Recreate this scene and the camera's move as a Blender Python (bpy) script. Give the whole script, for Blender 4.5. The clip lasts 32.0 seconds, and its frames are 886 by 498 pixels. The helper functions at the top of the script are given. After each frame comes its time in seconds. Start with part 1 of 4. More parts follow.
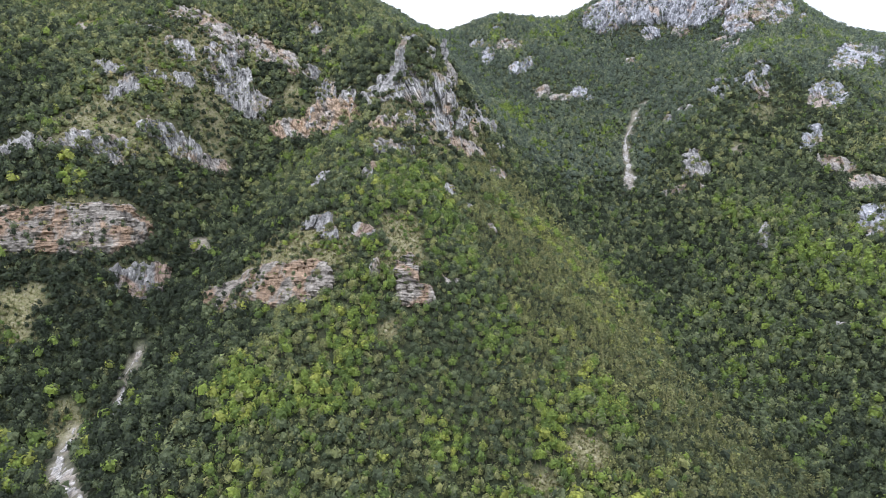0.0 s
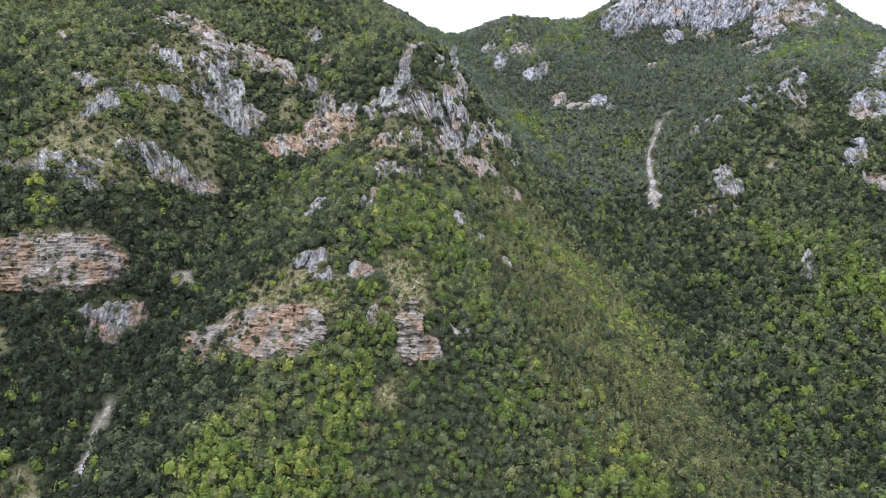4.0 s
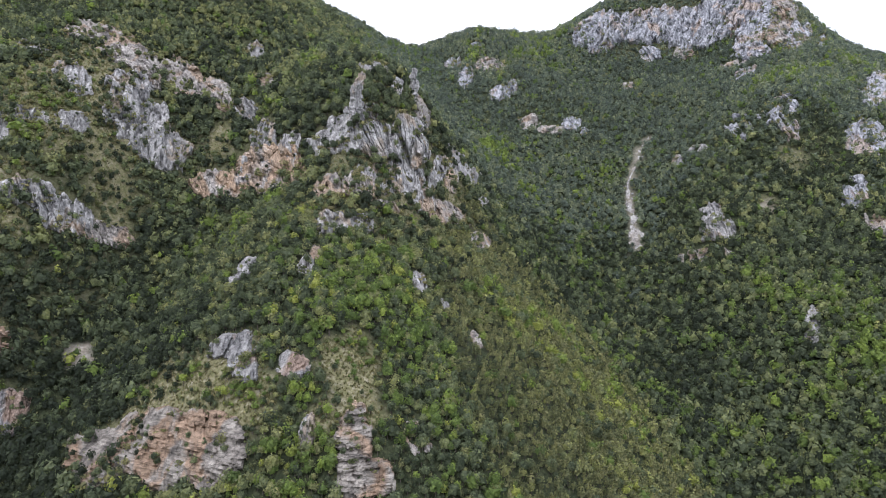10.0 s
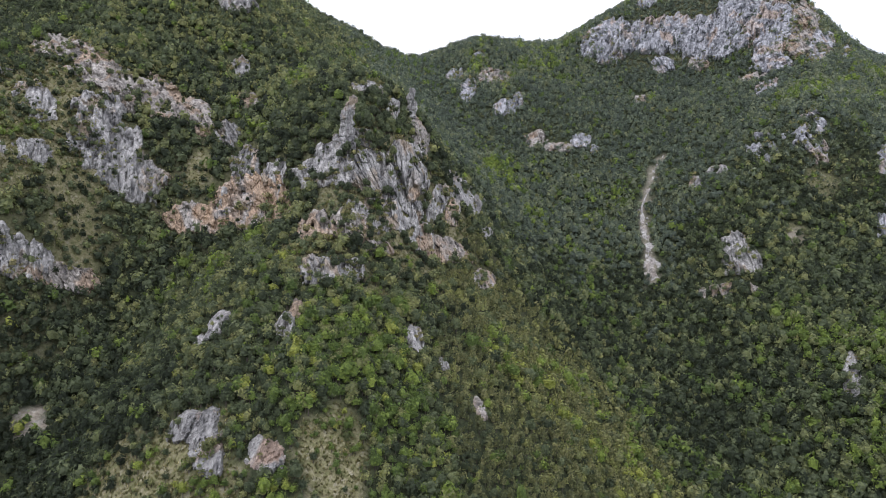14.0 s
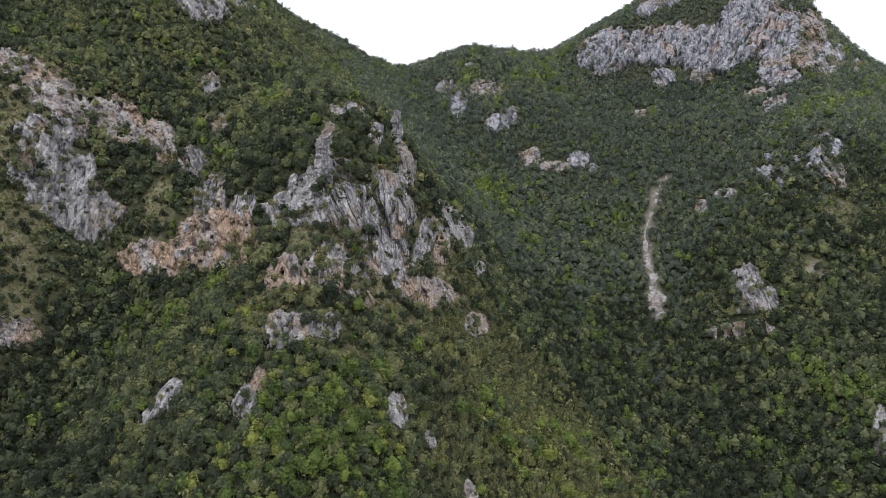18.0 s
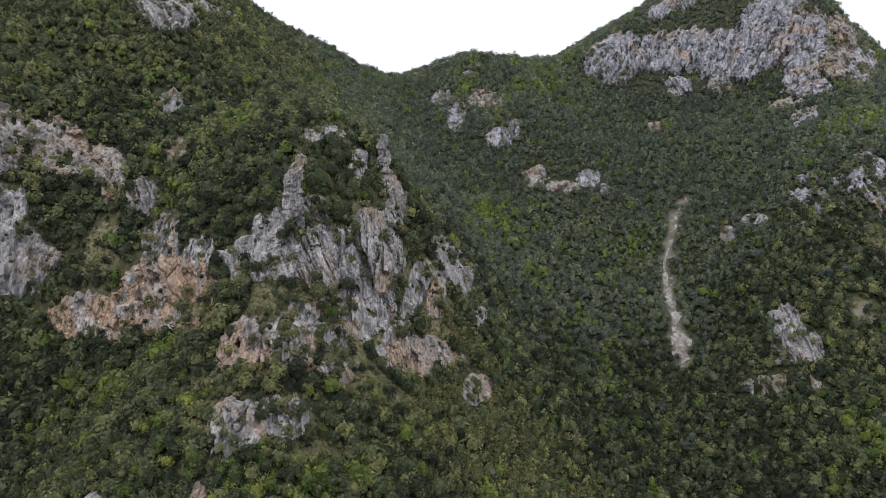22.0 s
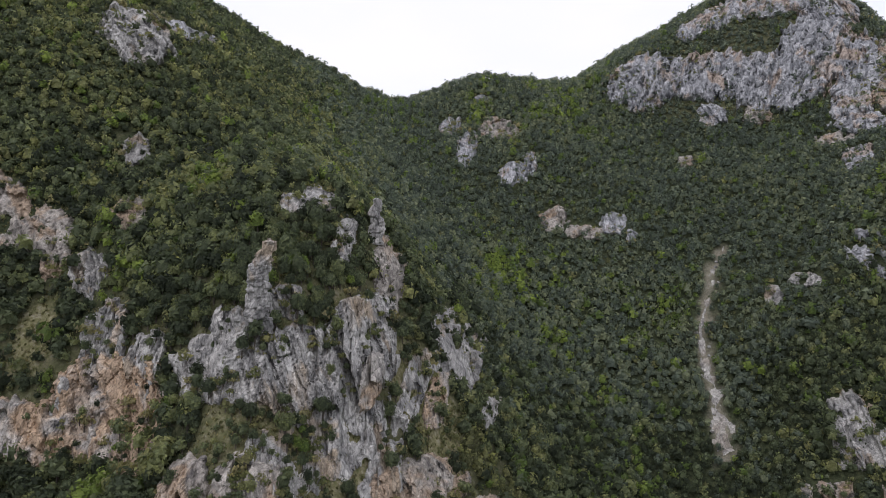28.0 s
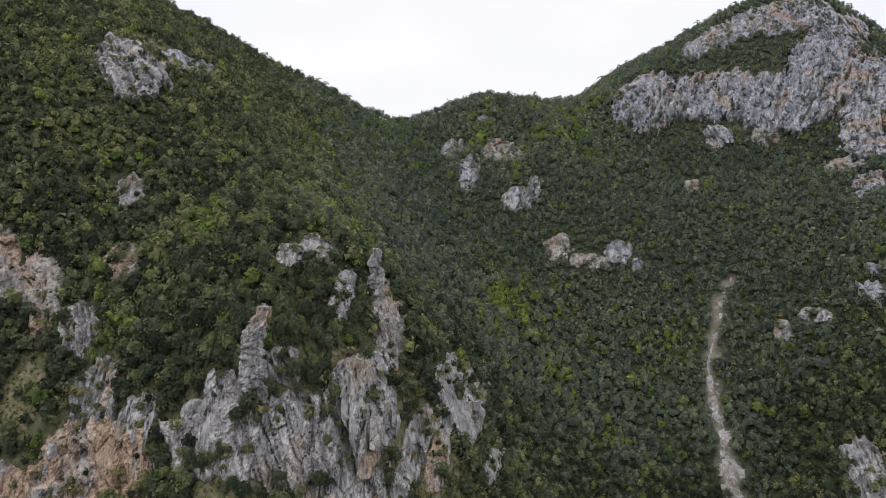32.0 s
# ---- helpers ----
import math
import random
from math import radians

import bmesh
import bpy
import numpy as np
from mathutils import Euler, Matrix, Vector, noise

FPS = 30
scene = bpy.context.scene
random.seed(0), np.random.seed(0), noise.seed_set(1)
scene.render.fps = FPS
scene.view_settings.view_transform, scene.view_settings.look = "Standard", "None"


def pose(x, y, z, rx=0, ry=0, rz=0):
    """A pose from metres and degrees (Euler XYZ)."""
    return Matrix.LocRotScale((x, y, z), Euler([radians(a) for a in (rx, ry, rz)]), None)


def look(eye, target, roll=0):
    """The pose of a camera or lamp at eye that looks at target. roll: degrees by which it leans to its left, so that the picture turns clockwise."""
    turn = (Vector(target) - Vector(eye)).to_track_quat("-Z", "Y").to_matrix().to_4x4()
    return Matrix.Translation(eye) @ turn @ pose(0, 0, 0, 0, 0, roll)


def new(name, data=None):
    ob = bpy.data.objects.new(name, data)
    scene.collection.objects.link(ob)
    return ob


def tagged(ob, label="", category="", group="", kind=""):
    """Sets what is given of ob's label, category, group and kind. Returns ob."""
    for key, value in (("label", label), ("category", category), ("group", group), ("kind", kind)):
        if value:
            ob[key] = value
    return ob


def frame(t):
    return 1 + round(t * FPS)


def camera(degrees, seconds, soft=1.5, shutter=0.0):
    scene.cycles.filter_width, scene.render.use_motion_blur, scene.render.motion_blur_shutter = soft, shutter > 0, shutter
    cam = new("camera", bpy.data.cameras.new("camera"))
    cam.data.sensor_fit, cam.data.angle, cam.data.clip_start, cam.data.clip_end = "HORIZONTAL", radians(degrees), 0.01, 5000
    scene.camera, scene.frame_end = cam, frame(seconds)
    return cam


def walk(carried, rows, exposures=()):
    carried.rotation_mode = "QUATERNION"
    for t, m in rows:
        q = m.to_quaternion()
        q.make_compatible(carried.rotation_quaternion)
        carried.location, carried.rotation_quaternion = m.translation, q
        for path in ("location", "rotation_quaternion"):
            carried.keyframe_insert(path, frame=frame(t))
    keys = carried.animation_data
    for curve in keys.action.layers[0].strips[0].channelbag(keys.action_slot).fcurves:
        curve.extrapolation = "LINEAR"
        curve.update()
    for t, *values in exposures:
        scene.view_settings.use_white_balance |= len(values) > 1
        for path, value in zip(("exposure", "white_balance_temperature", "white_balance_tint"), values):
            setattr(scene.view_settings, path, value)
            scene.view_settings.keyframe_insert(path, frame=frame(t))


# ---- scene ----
cam = camera(64.9, 32.0, soft=0.5)
EXPOSURES = [(0.0, 0.99, 5880, 15), (5.0, 0.92, 5880, 18), (10.0, 0.74, 5920, 18), (16.0, 0.34, 6080, 18), (22.0, 0.07, 6200, 18), (32.0, -0.08, 6260, 17)]
METRES, EYE, TILT, LEAN, TURN = 250.0, 150.0, 0.0, 0.0, 0.0
ROWS = [
    (0.0, 0.0, 0.0, 0.0, -0.0, 0.0, -0.0),
    (0.5, 0.0005, 0.015, 0.0074, 0.07, -0.03, 0.01),
    (1.0, 0.0009, 0.0305, 0.0147, 0.17, -0.05, 0.01),
    (1.5, 0.0014, 0.0461, 0.022, 0.27, -0.07, -0.0),
    (2.0, 0.0017, 0.062, 0.0294, 0.38, -0.09, -0.03),
    (2.5, 0.002, 0.0781, 0.0369, 0.5, -0.11, -0.04),
    (3.0, 0.0024, 0.0945, 0.0443, 0.62, -0.13, -0.06),
    (3.5, 0.0027, 0.1109, 0.0519, 0.74, -0.14, -0.08),
    (5.5, 0.0043, 0.1764, 0.0816, 1.31, -0.18, -0.04),
    (6.0, 0.0046, 0.1913, 0.0892, 1.43, -0.17, -0.06),
    (6.5, 0.005, 0.2058, 0.0969, 1.55, -0.17, -0.09),
    (7.0, 0.0052, 0.2202, 0.1048, 1.67, -0.16, -0.15),
    (7.5, 0.0054, 0.2345, 0.1125, 1.8, -0.15, -0.18),
    (8.0, 0.0055, 0.2492, 0.1202, 1.94, -0.13, -0.24),
    (8.5, 0.0066, 0.2645, 0.1277, 1.91, -0.09, -0.31),
    (9.0, 0.0087, 0.2792, 0.136, -0.39, -0.1, -0.36),
    (9.5, 0.0067, 0.2954, 0.1433, -2.33, -0.07, -0.3),
    (10.0, 0.0068, 0.3116, 0.151, -2.27, -0.08, -0.3),
    (10.5, 0.0075, 0.3286, 0.1587, -2.2, -0.08, -0.3),
    (11.0, 0.0085, 0.3461, 0.1662, -2.13, -0.07, -0.26),
    (11.5, 0.0093, 0.3627, 0.1738, -2.08, -0.08, -0.24),
    (12.0, 0.0105, 0.3775, 0.1813, -2.04, -0.08, -0.21),
    (12.5, 0.012, 0.3907, 0.1888, -2.03, -0.07, -0.19),
    (13.0, 0.0124, 0.4021, 0.1969, -2.05, -0.08, -0.22),
    (13.5, 0.0138, 0.412, 0.2046, -2.06, -0.07, -0.28),
    (14.0, 0.0145, 0.4207, 0.2124, -2.07, -0.07, -0.35),
    (14.5, 0.0151, 0.4293, 0.22, -2.04, -0.08, -0.45),
    (16.5, 0.0182, 0.4797, 0.2492, -2.43, -0.06, -0.52),
    (17.0, 0.0194, 0.4952, 0.2564, -2.6, -0.05, -0.48),
    (17.5, 0.0206, 0.5113, 0.2637, -2.73, -0.04, -0.44),
    (18.0, 0.0225, 0.5275, 0.271, -2.81, -0.04, -0.38),
    (18.5, 0.0237, 0.5451, 0.2783, -2.91, -0.04, -0.34),
    (19.0, 0.0253, 0.5632, 0.2854, -2.95, -0.03, -0.29),
    (19.5, 0.0271, 0.5814, 0.2932, -2.98, -0.05, -0.27),
    (20.0, 0.0285, 0.6006, 0.3007, -3.01, -0.04, -0.25),
    (20.5, 0.0304, 0.6198, 0.3083, -3.0, -0.02, -0.21),
    (21.0, 0.0323, 0.6392, 0.316, -2.98, -0.01, -0.19),
    (21.5, 0.0343, 0.6584, 0.3239, -2.92, 0.01, -0.18),
    (22.0, 0.0354, 0.6782, 0.3321, -2.89, -0.01, -0.17),
    (22.5, 0.038, 0.6977, 0.3401, -2.77, -0.0, -0.15),
    (23.0, 0.0399, 0.7172, 0.3484, -2.67, 0.01, -0.16),
    (23.5, 0.0416, 0.7362, 0.3566, -2.56, 0.01, -0.16),
    (24.0, 0.0433, 0.7537, 0.3651, -2.45, 0.01, -0.15),
    (24.5, 0.0452, 0.7683, 0.3736, -2.31, -0.0, -0.16),
    (25.0, 0.0471, 0.7808, 0.3818, -2.19, 0.0, -0.18),
    (25.5, 0.0488, 0.791, 0.3905, -2.12, -0.02, -0.26),
    (27.5, 0.0519, 0.8205, 0.4213, -1.92, -0.01, -0.7),
    (28.0, 0.0521, 0.8257, 0.4287, -1.86, -0.02, -0.79),
    (28.5, 0.0526, 0.8302, 0.4357, -1.79, -0.02, -0.83),
    (29.0, 0.0527, 0.8341, 0.4429, -1.74, -0.04, -0.86),
    (29.5, 0.053, 0.8373, 0.4501, -1.69, -0.06, -0.87),
    (30.0, 0.053, 0.8404, 0.4569, -1.66, -0.05, -0.86),
    (30.5, 0.0532, 0.8429, 0.4639, -1.64, -0.07, -0.85),
    (31.0, 0.0532, 0.8452, 0.4708, -1.64, -0.07, -0.83),
    (31.5, 0.0534, 0.847, 0.4779, -1.64, -0.09, -0.79),
    (32.0, 0.0535, 0.8489, 0.4849, -1.63, -0.09, -0.75),
]
walk(cam, [(t, pose(0, 0, EYE, TILT, LEAN, TURN) @ pose(METRES * x, METRES * y, METRES * z, 90 + pitch, roll, yaw)) for t, x, y, z, yaw, pitch, roll in ROWS], exposures=EXPOSURES)

# ---------------------------------------------------------------- sky and light
def daylight():
    """An overcast sky: the clear sky shows faintly through a bright cloud sheet."""
    world = bpy.data.worlds.new("overcast_sky")
    scene.world = world
    world.use_nodes = True
    nt = world.node_tree
    nt.nodes.clear()
    out, bg = nt.nodes.new("ShaderNodeOutputWorld"), nt.nodes.new("ShaderNodeBackground")
    sky = nt.nodes.new("ShaderNodeTexSky")
    sky.sky_type, sky.sun_disc = "NISHITA", False
    sky.sun_elevation, sky.sun_rotation = radians(SUN_HIGH), radians(SUN_TURN)
    mix, cloud = nt.nodes.new("ShaderNodeMix"), nt.nodes.new("ShaderNodeValToRGB")
    tex, scale, strength = nt.nodes.new("ShaderNodeTexNoise"), nt.nodes.new("ShaderNodeVectorMath"), nt.nodes.new("ShaderNodeVectorMath")
    coord = nt.nodes.new("ShaderNodeTexCoord")
    strength.operation, strength.inputs[3].default_value = "SCALE", SKY_CLEAR
    scale.operation, scale.inputs[1].default_value = "MULTIPLY", (1.0, 1.0, 2.5)
    tex.inputs["Scale"].default_value, tex.inputs["Detail"].default_value = 2.2, 6.0
    cloud.color_ramp.elements[0].position, cloud.color_ramp.elements[0].color = 0.3, (0.90, 0.94, 0.985, 1)
    cloud.color_ramp.elements[1].position, cloud.color_ramp.elements[1].color = 0.62, (1.0, 1.0, 1.0, 1)
    mix.data_type, mix.inputs[0].default_value = "RGBA", 0.93
    link = nt.links.new
    link(coord.outputs["Generated"], scale.inputs[0])
    link(scale.outputs[0], tex.inputs["Vector"])
    link(tex.outputs["Fac"], cloud.inputs["Fac"])
    link(sky.outputs["Color"], strength.inputs[0])
    link(strength.outputs[0], mix.inputs["A"])
    link(cloud.outputs["Color"], mix.inputs["B"])
    link(mix.outputs["Result"], bg.inputs["Color"])
    bg.inputs["Strength"].default_value = SKY_STRENGTH
    link(bg.outputs["Background"], out.inputs["Surface"])
    lamp = bpy.data.lights.new("sun", "SUN")
    lamp.energy, lamp.angle, lamp.color = SUN_STRENGTH, radians(SUN_WIDE), (1.0, 0.96, 0.9)
    ob = new("sun", lamp)
    h, a = radians(SUN_HIGH), radians(SUN_TURN)
    ob.matrix_world = look((0, 0, 900), Vector((0, 0, 900)) - Vector((math.sin(a) * math.cos(h), math.cos(a) * math.cos(h), math.sin(h))))


SUN_HIGH, SUN_TURN, SUN_STRENGTH, SUN_WIDE = 60.0, 215.0, 0.95, 50.0
SKY_STRENGTH, SKY_CLEAR = 1.10, 0.12
daylight()


# ---------------------------------------------------------------- materials
def material(name, rough=0.9, spec=0.2):
    mat = bpy.data.materials.new(name)
    mat.use_nodes = True
    bsdf = mat.node_tree.nodes["Principled BSDF"]
    bsdf.inputs["Roughness"].default_value, bsdf.inputs["Specular IOR Level"].default_value = rough, spec
    return mat, mat.node_tree, bsdf


def position(nt, stretch=(1, 1, 1)):
    geo, mul = nt.nodes.new("ShaderNodeNewGeometry"), nt.nodes.new("ShaderNodeVectorMath")
    mul.operation, mul.inputs[1].default_value = "MULTIPLY", stretch
    nt.links.new(geo.outputs["Position"], mul.inputs[0])
    return mul.outputs[0]


def noise_tex(nt, where, scale, detail=4.0, rough=0.55, distort=0.0):
    tex = nt.nodes.new("ShaderNodeTexNoise")
    tex.inputs["Scale"].default_value, tex.inputs["Detail"].default_value = scale, detail
    tex.inputs["Roughness"].default_value, tex.inputs["Distortion"].default_value = rough, distort
    nt.links.new(where, tex.inputs["Vector"])
    return tex.outputs["Fac"]


def ramp(nt, fac, *stops):
    node = nt.nodes.new("ShaderNodeValToRGB")
    while len(node.color_ramp.elements) < len(stops):
        node.color_ramp.elements.new(0.5)
    for el, (at, colour) in zip(node.color_ramp.elements, stops):
        el.position, el.color = at, (*(colour if isinstance(colour, tuple) else (colour,) * 3), 1)
    nt.links.new(fac, node.inputs["Fac"])
    return node.outputs["Color"]


def blend(nt, fac, a, b, mode="MIX"):
    node = nt.nodes.new("ShaderNodeMix")
    node.data_type, node.blend_type = "RGBA", mode
    for value, socket in ((fac, node.inputs[0]), (a, node.inputs["A"]), (b, node.inputs["B"])):
        if isinstance(value, float):
            socket.default_value = value
        elif isinstance(value, tuple):
            socket.default_value = (*value, 1)
        else:
            nt.links.new(value, socket)
    return node.outputs["Result"]


def relief(nt, bsdf, height, strength, distance):
    bump = nt.nodes.new("ShaderNodeBump")
    bump.inputs["Strength"].default_value, bump.inputs["Distance"].default_value = strength, distance
    nt.links.new(height, bump.inputs["Height"])
    nt.links.new(bump.outputs["Normal"], bsdf.inputs["Normal"])


def attribute(nt, name):
    node = nt.nodes.new("ShaderNodeAttribute")
    node.attribute_name = name
    return node.outputs["Fac"]


def rock_material(name, pale, mid, dark, stain, amount, strata):
    """Weathered limestone: two tones, rust stains, dark water streaks, joints and lichen specks."""
    mat, nt, bsdf = material(name, 0.92, 0.15)
    at = position(nt)
    base = ramp(nt, noise_tex(nt, position(nt, (1, 1, 0.55)), 0.20, 8, 0.64, 0.6), (0.34, dark), (0.45, mid), (0.57, pale))
    rust = ramp(nt, noise_tex(nt, position(nt, (1, 1, 0.7)), 0.075, 5, 0.55, 0.8), (0.5 - amount, 0.0), (0.58 - amount * 0.8, 1.0))
    rust_tone = ramp(nt, noise_tex(nt, at, 0.5, 4), (0.3, tuple(c * 0.72 for c in stain)), (0.7, stain))
    colour = blend(nt, rust, base, rust_tone)
    streak = ramp(nt, noise_tex(nt, position(nt, (1, 1, 0.12)), 0.42, 5, 0.6), (0.52, 1.0), (0.70, (0.40, 0.40, 0.42)))
    colour = blend(nt, 0.85, colour, streak, "MULTIPLY")
    layer = noise_tex(nt, position(nt, (0.12, 0.12, 1.0)) if strata else position(nt, (1, 1, 0.3)), 1.1 if strata else 0.9, 6, 0.65, 0.4)
    colour = blend(nt, 0.75, colour, ramp(nt, layer, (0.34, 0.45), (0.46, 0.95), (0.6, 1.1)), "MULTIPLY")
    fine = noise_tex(nt, at, 2.4, 6, 0.7)
    colour = blend(nt, 0.4, colour, ramp(nt, fine, (0.33, 0.5), (0.5, 1.0), (0.68, 1.15)), "MULTIPLY")
    block = fractured(nt, (0.25, 0.25, 1.2) if strata else (1.1, 1.1, 0.42), 0.8)
    colour = blend(nt, 0.8, colour, ramp(nt, block[0], (0.0, 0.42), (0.05, 1.0)), "MULTIPLY")
    colour = blend(nt, 0.7, colour, ramp(nt, block[1], (0.1, 0.74), (0.9, 1.16)), "MULTIPLY")
    split = fractured(nt, (0.5, 0.5, 2.4) if strata else (2.6, 2.6, 0.75), 1.0)
    colour = blend(nt, 0.45, colour, ramp(nt, split[0], (0.0, 0.35), (0.06, 1.0)), "MULTIPLY")
    colour = blend(nt, 0.5, colour, ramp(nt, split[1], (0.1, 0.75), (0.9, 1.15)), "MULTIPLY")
    nt.links.new(colour, bsdf.inputs["Base Color"])
    relief(nt, bsdf, blend(nt, 0.5, blend(nt, 0.7, fine, block[1]), split[1]), 0.8, 0.45)
    return mat


def fractured(nt, stretch, scale):
    """Joint lines and a number for each block between them."""
    where = nt.nodes.new("ShaderNodeVectorMath")
    where.operation, warp = "ADD", nt.nodes.new("ShaderNodeTexNoise")
    warp.inputs["Scale"].default_value, warp.inputs["Detail"].default_value = 0.5, 3.0
    nt.links.new(position(nt), warp.inputs["Vector"])
    nt.links.new(position(nt, stretch), where.inputs[0])
    nt.links.new(warp.outputs["Color"], where.inputs[1])
    out = []
    for feature in ("DISTANCE_TO_EDGE", "F1"):
        tex = nt.nodes.new("ShaderNodeTexVoronoi")
        tex.feature, tex.inputs["Scale"].default_value = feature, scale
        nt.links.new(where.outputs[0], tex.inputs["Vector"])
        if feature == "F1":
            part = nt.nodes.new("ShaderNodeSeparateColor")
            nt.links.new(tex.outputs["Color"], part.inputs[0])
            out.append(part.outputs[0])
        else:
            out.append(tex.outputs["Distance"])
    return out


def leaf_material(name, *tones):
    """Foliage: a tone for each tree, mottled spray by spray, with fine relief."""
    mat, nt, bsdf = material(name, 0.65, 0.2)
    tone = ramp(nt, attribute(nt, "tint"), *tones)
    geo = nt.nodes.new("ShaderNodeNewGeometry")
    tuft = ramp(nt, geo.outputs["Random Per Island"], (0.0, (0.70, 0.72, 0.74)), (0.55, 1.0), (1.0, (1.42, 1.38, 1.22)))
    colour = blend(nt, 1.0, tone, tuft, "MULTIPLY")
    spray = noise_tex(nt, position(nt), 2.0, 5, 0.78, 0.5)
    colour = blend(nt, 1.0, colour, ramp(nt, spray, (0.34, (0.62, 0.63, 0.65)), (0.47, 0.96), (0.56, 1.15), (0.70, (1.5, 1.48, 1.32))), "MULTIPLY")
    nt.links.new(colour, bsdf.inputs["Base Color"])
    relief(nt, bsdf, spray, 0.9, 0.6)
    through_leaf, both = nt.nodes.new("ShaderNodeBsdfTranslucent"), nt.nodes.new("ShaderNodeMixShader")
    nt.links.new(blend(nt, 1.0, colour, (1.15, 1.2, 0.9), "MULTIPLY"), through_leaf.inputs["Color"])
    both.inputs[0].default_value = 0.32
    nt.links.new(bsdf.outputs[0], both.inputs[1])
    nt.links.new(through_leaf.outputs[0], both.inputs[2])
    nt.links.new(both.outputs[0], nt.nodes["Material Output"].inputs["Surface"])
    return mat


def ground_material():
    """Forest floor, dry grass where the trees stand open, bare earth on slips."""
    mat, nt, bsdf = material("hillside_soil", 0.95, 0.1)
    at = position(nt)
    fine = noise_tex(nt, at, 1.7, 6, 0.7)
    litter = ramp(nt, noise_tex(nt, at, 0.7, 6, 0.7), (0.34, (0.022, 0.030, 0.016)), (0.5, (0.046, 0.056, 0.030)), (0.66, (0.085, 0.094, 0.048)))
    sward = ramp(nt, noise_tex(nt, at, 0.6, 7, 0.7), (0.3, (0.075, 0.085, 0.035)), (0.42, (0.15, 0.15, 0.07)), (0.54, (0.22, 0.205, 0.115)), (0.70, (0.35, 0.325, 0.25)))
    earth = ramp(nt, noise_tex(nt, at, 0.4, 7, 0.7), (0.3, (0.20, 0.17, 0.13)), (0.5, (0.36, 0.32, 0.26)), (0.7, (0.50, 0.47, 0.42)))
    colour = blend(nt, attribute(nt, "sward"), litter, sward)
    colour = blend(nt, attribute(nt, "bare"), colour, earth)
    colour = blend(nt, 0.7, colour, ramp(nt, fine, (0.33, 0.5), (0.52, 1.0), (0.7, 1.25)), "MULTIPLY")
    nt.links.new(colour, bsdf.inputs["Base Color"])
    relief(nt, bsdf, fine, 0.8, 0.5)
    return mat


def bark_material():
    mat, nt, bsdf = material("grey_brown_bark", 0.9, 0.15)
    tone = ramp(nt, noise_tex(nt, position(nt, (1, 1, 0.25)), 4.0, 5, 0.7), (0.3, (0.05, 0.042, 0.034)), (0.7, (0.16, 0.14, 0.12)))
    nt.links.new(tone, bsdf.inputs["Base Color"])
    return mat


GROUND, BARK = ground_material(), bark_material()
ROCK = {
    "grey": rock_material("grey_limestone", (0.49, 0.48, 0.46), (0.33, 0.325, 0.315), (0.14, 0.14, 0.14), (0.46, 0.385, 0.30), -0.06, False),
    # grey limestone of the far cliffs, with the blue of distance haze put into its colours
    "high": rock_material("haze_tinted_grey_limestone", (0.50, 0.505, 0.525), (0.345, 0.355, 0.375), (0.145, 0.15, 0.165), (0.50, 0.42, 0.36), -0.03, False),
    "dull": rock_material("dull_grey_limestone", (0.34, 0.335, 0.32), (0.24, 0.237, 0.23), (0.11, 0.11, 0.11), (0.38, 0.29, 0.23), -0.03, False),
    "tan": rock_material("buff_limestone", (0.46, 0.43, 0.39), (0.32, 0.295, 0.265), (0.15, 0.14, 0.135), (0.46, 0.36, 0.27), 0.0, False),
    "ochre": rock_material("rust_stained_limestone", (0.53, 0.50, 0.46), (0.38, 0.36, 0.335), (0.16, 0.16, 0.165), (0.53, 0.40, 0.285), 0.085, False),
    "banded": rock_material("bedded_limestone", (0.32, 0.295, 0.255), (0.23, 0.208, 0.18), (0.105, 0.096, 0.086), (0.34, 0.245, 0.17), 0.01, True),
    "scree": rock_material("pale_scree", (0.50, 0.485, 0.455), (0.39, 0.375, 0.35), (0.22, 0.21, 0.20), (0.40, 0.36, 0.31), 0.0, False),
}
LEAF = {
    # stops from 0.80 up: the same oak leaves with distance haze mixed into the colour
    "oak": leaf_material("holm_oak_leaves_with_haze", (0.0, (0.041, 0.053, 0.033)), (0.25, (0.090, 0.113, 0.066)), (0.5, (0.143, 0.172, 0.096)), (0.66, (0.196, 0.223, 0.106)), (0.76, (0.252, 0.265, 0.120)),
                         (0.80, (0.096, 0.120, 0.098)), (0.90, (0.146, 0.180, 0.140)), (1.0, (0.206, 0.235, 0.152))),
    "broadleaf": leaf_material("fresh_green_leaves", (0.0, (0.118, 0.170, 0.052)), (0.5, (0.168, 0.230, 0.060)), (0.85, (0.222, 0.290, 0.068)), (1.0, (0.30, 0.330, 0.084))),
    "heath": leaf_material("olive_brown_heath", (0.0, (0.116, 0.128, 0.064)), (0.5, (0.184, 0.194, 0.092)), (0.85, (0.240, 0.240, 0.116)), (1.0, (0.265, 0.280, 0.108))),
    "shrub": leaf_material("dry_shrub_leaves", (0.0, (0.105, 0.125, 0.055)), (0.5, (0.185, 0.190, 0.085)), (1.0, (0.28, 0.255, 0.135))),
}
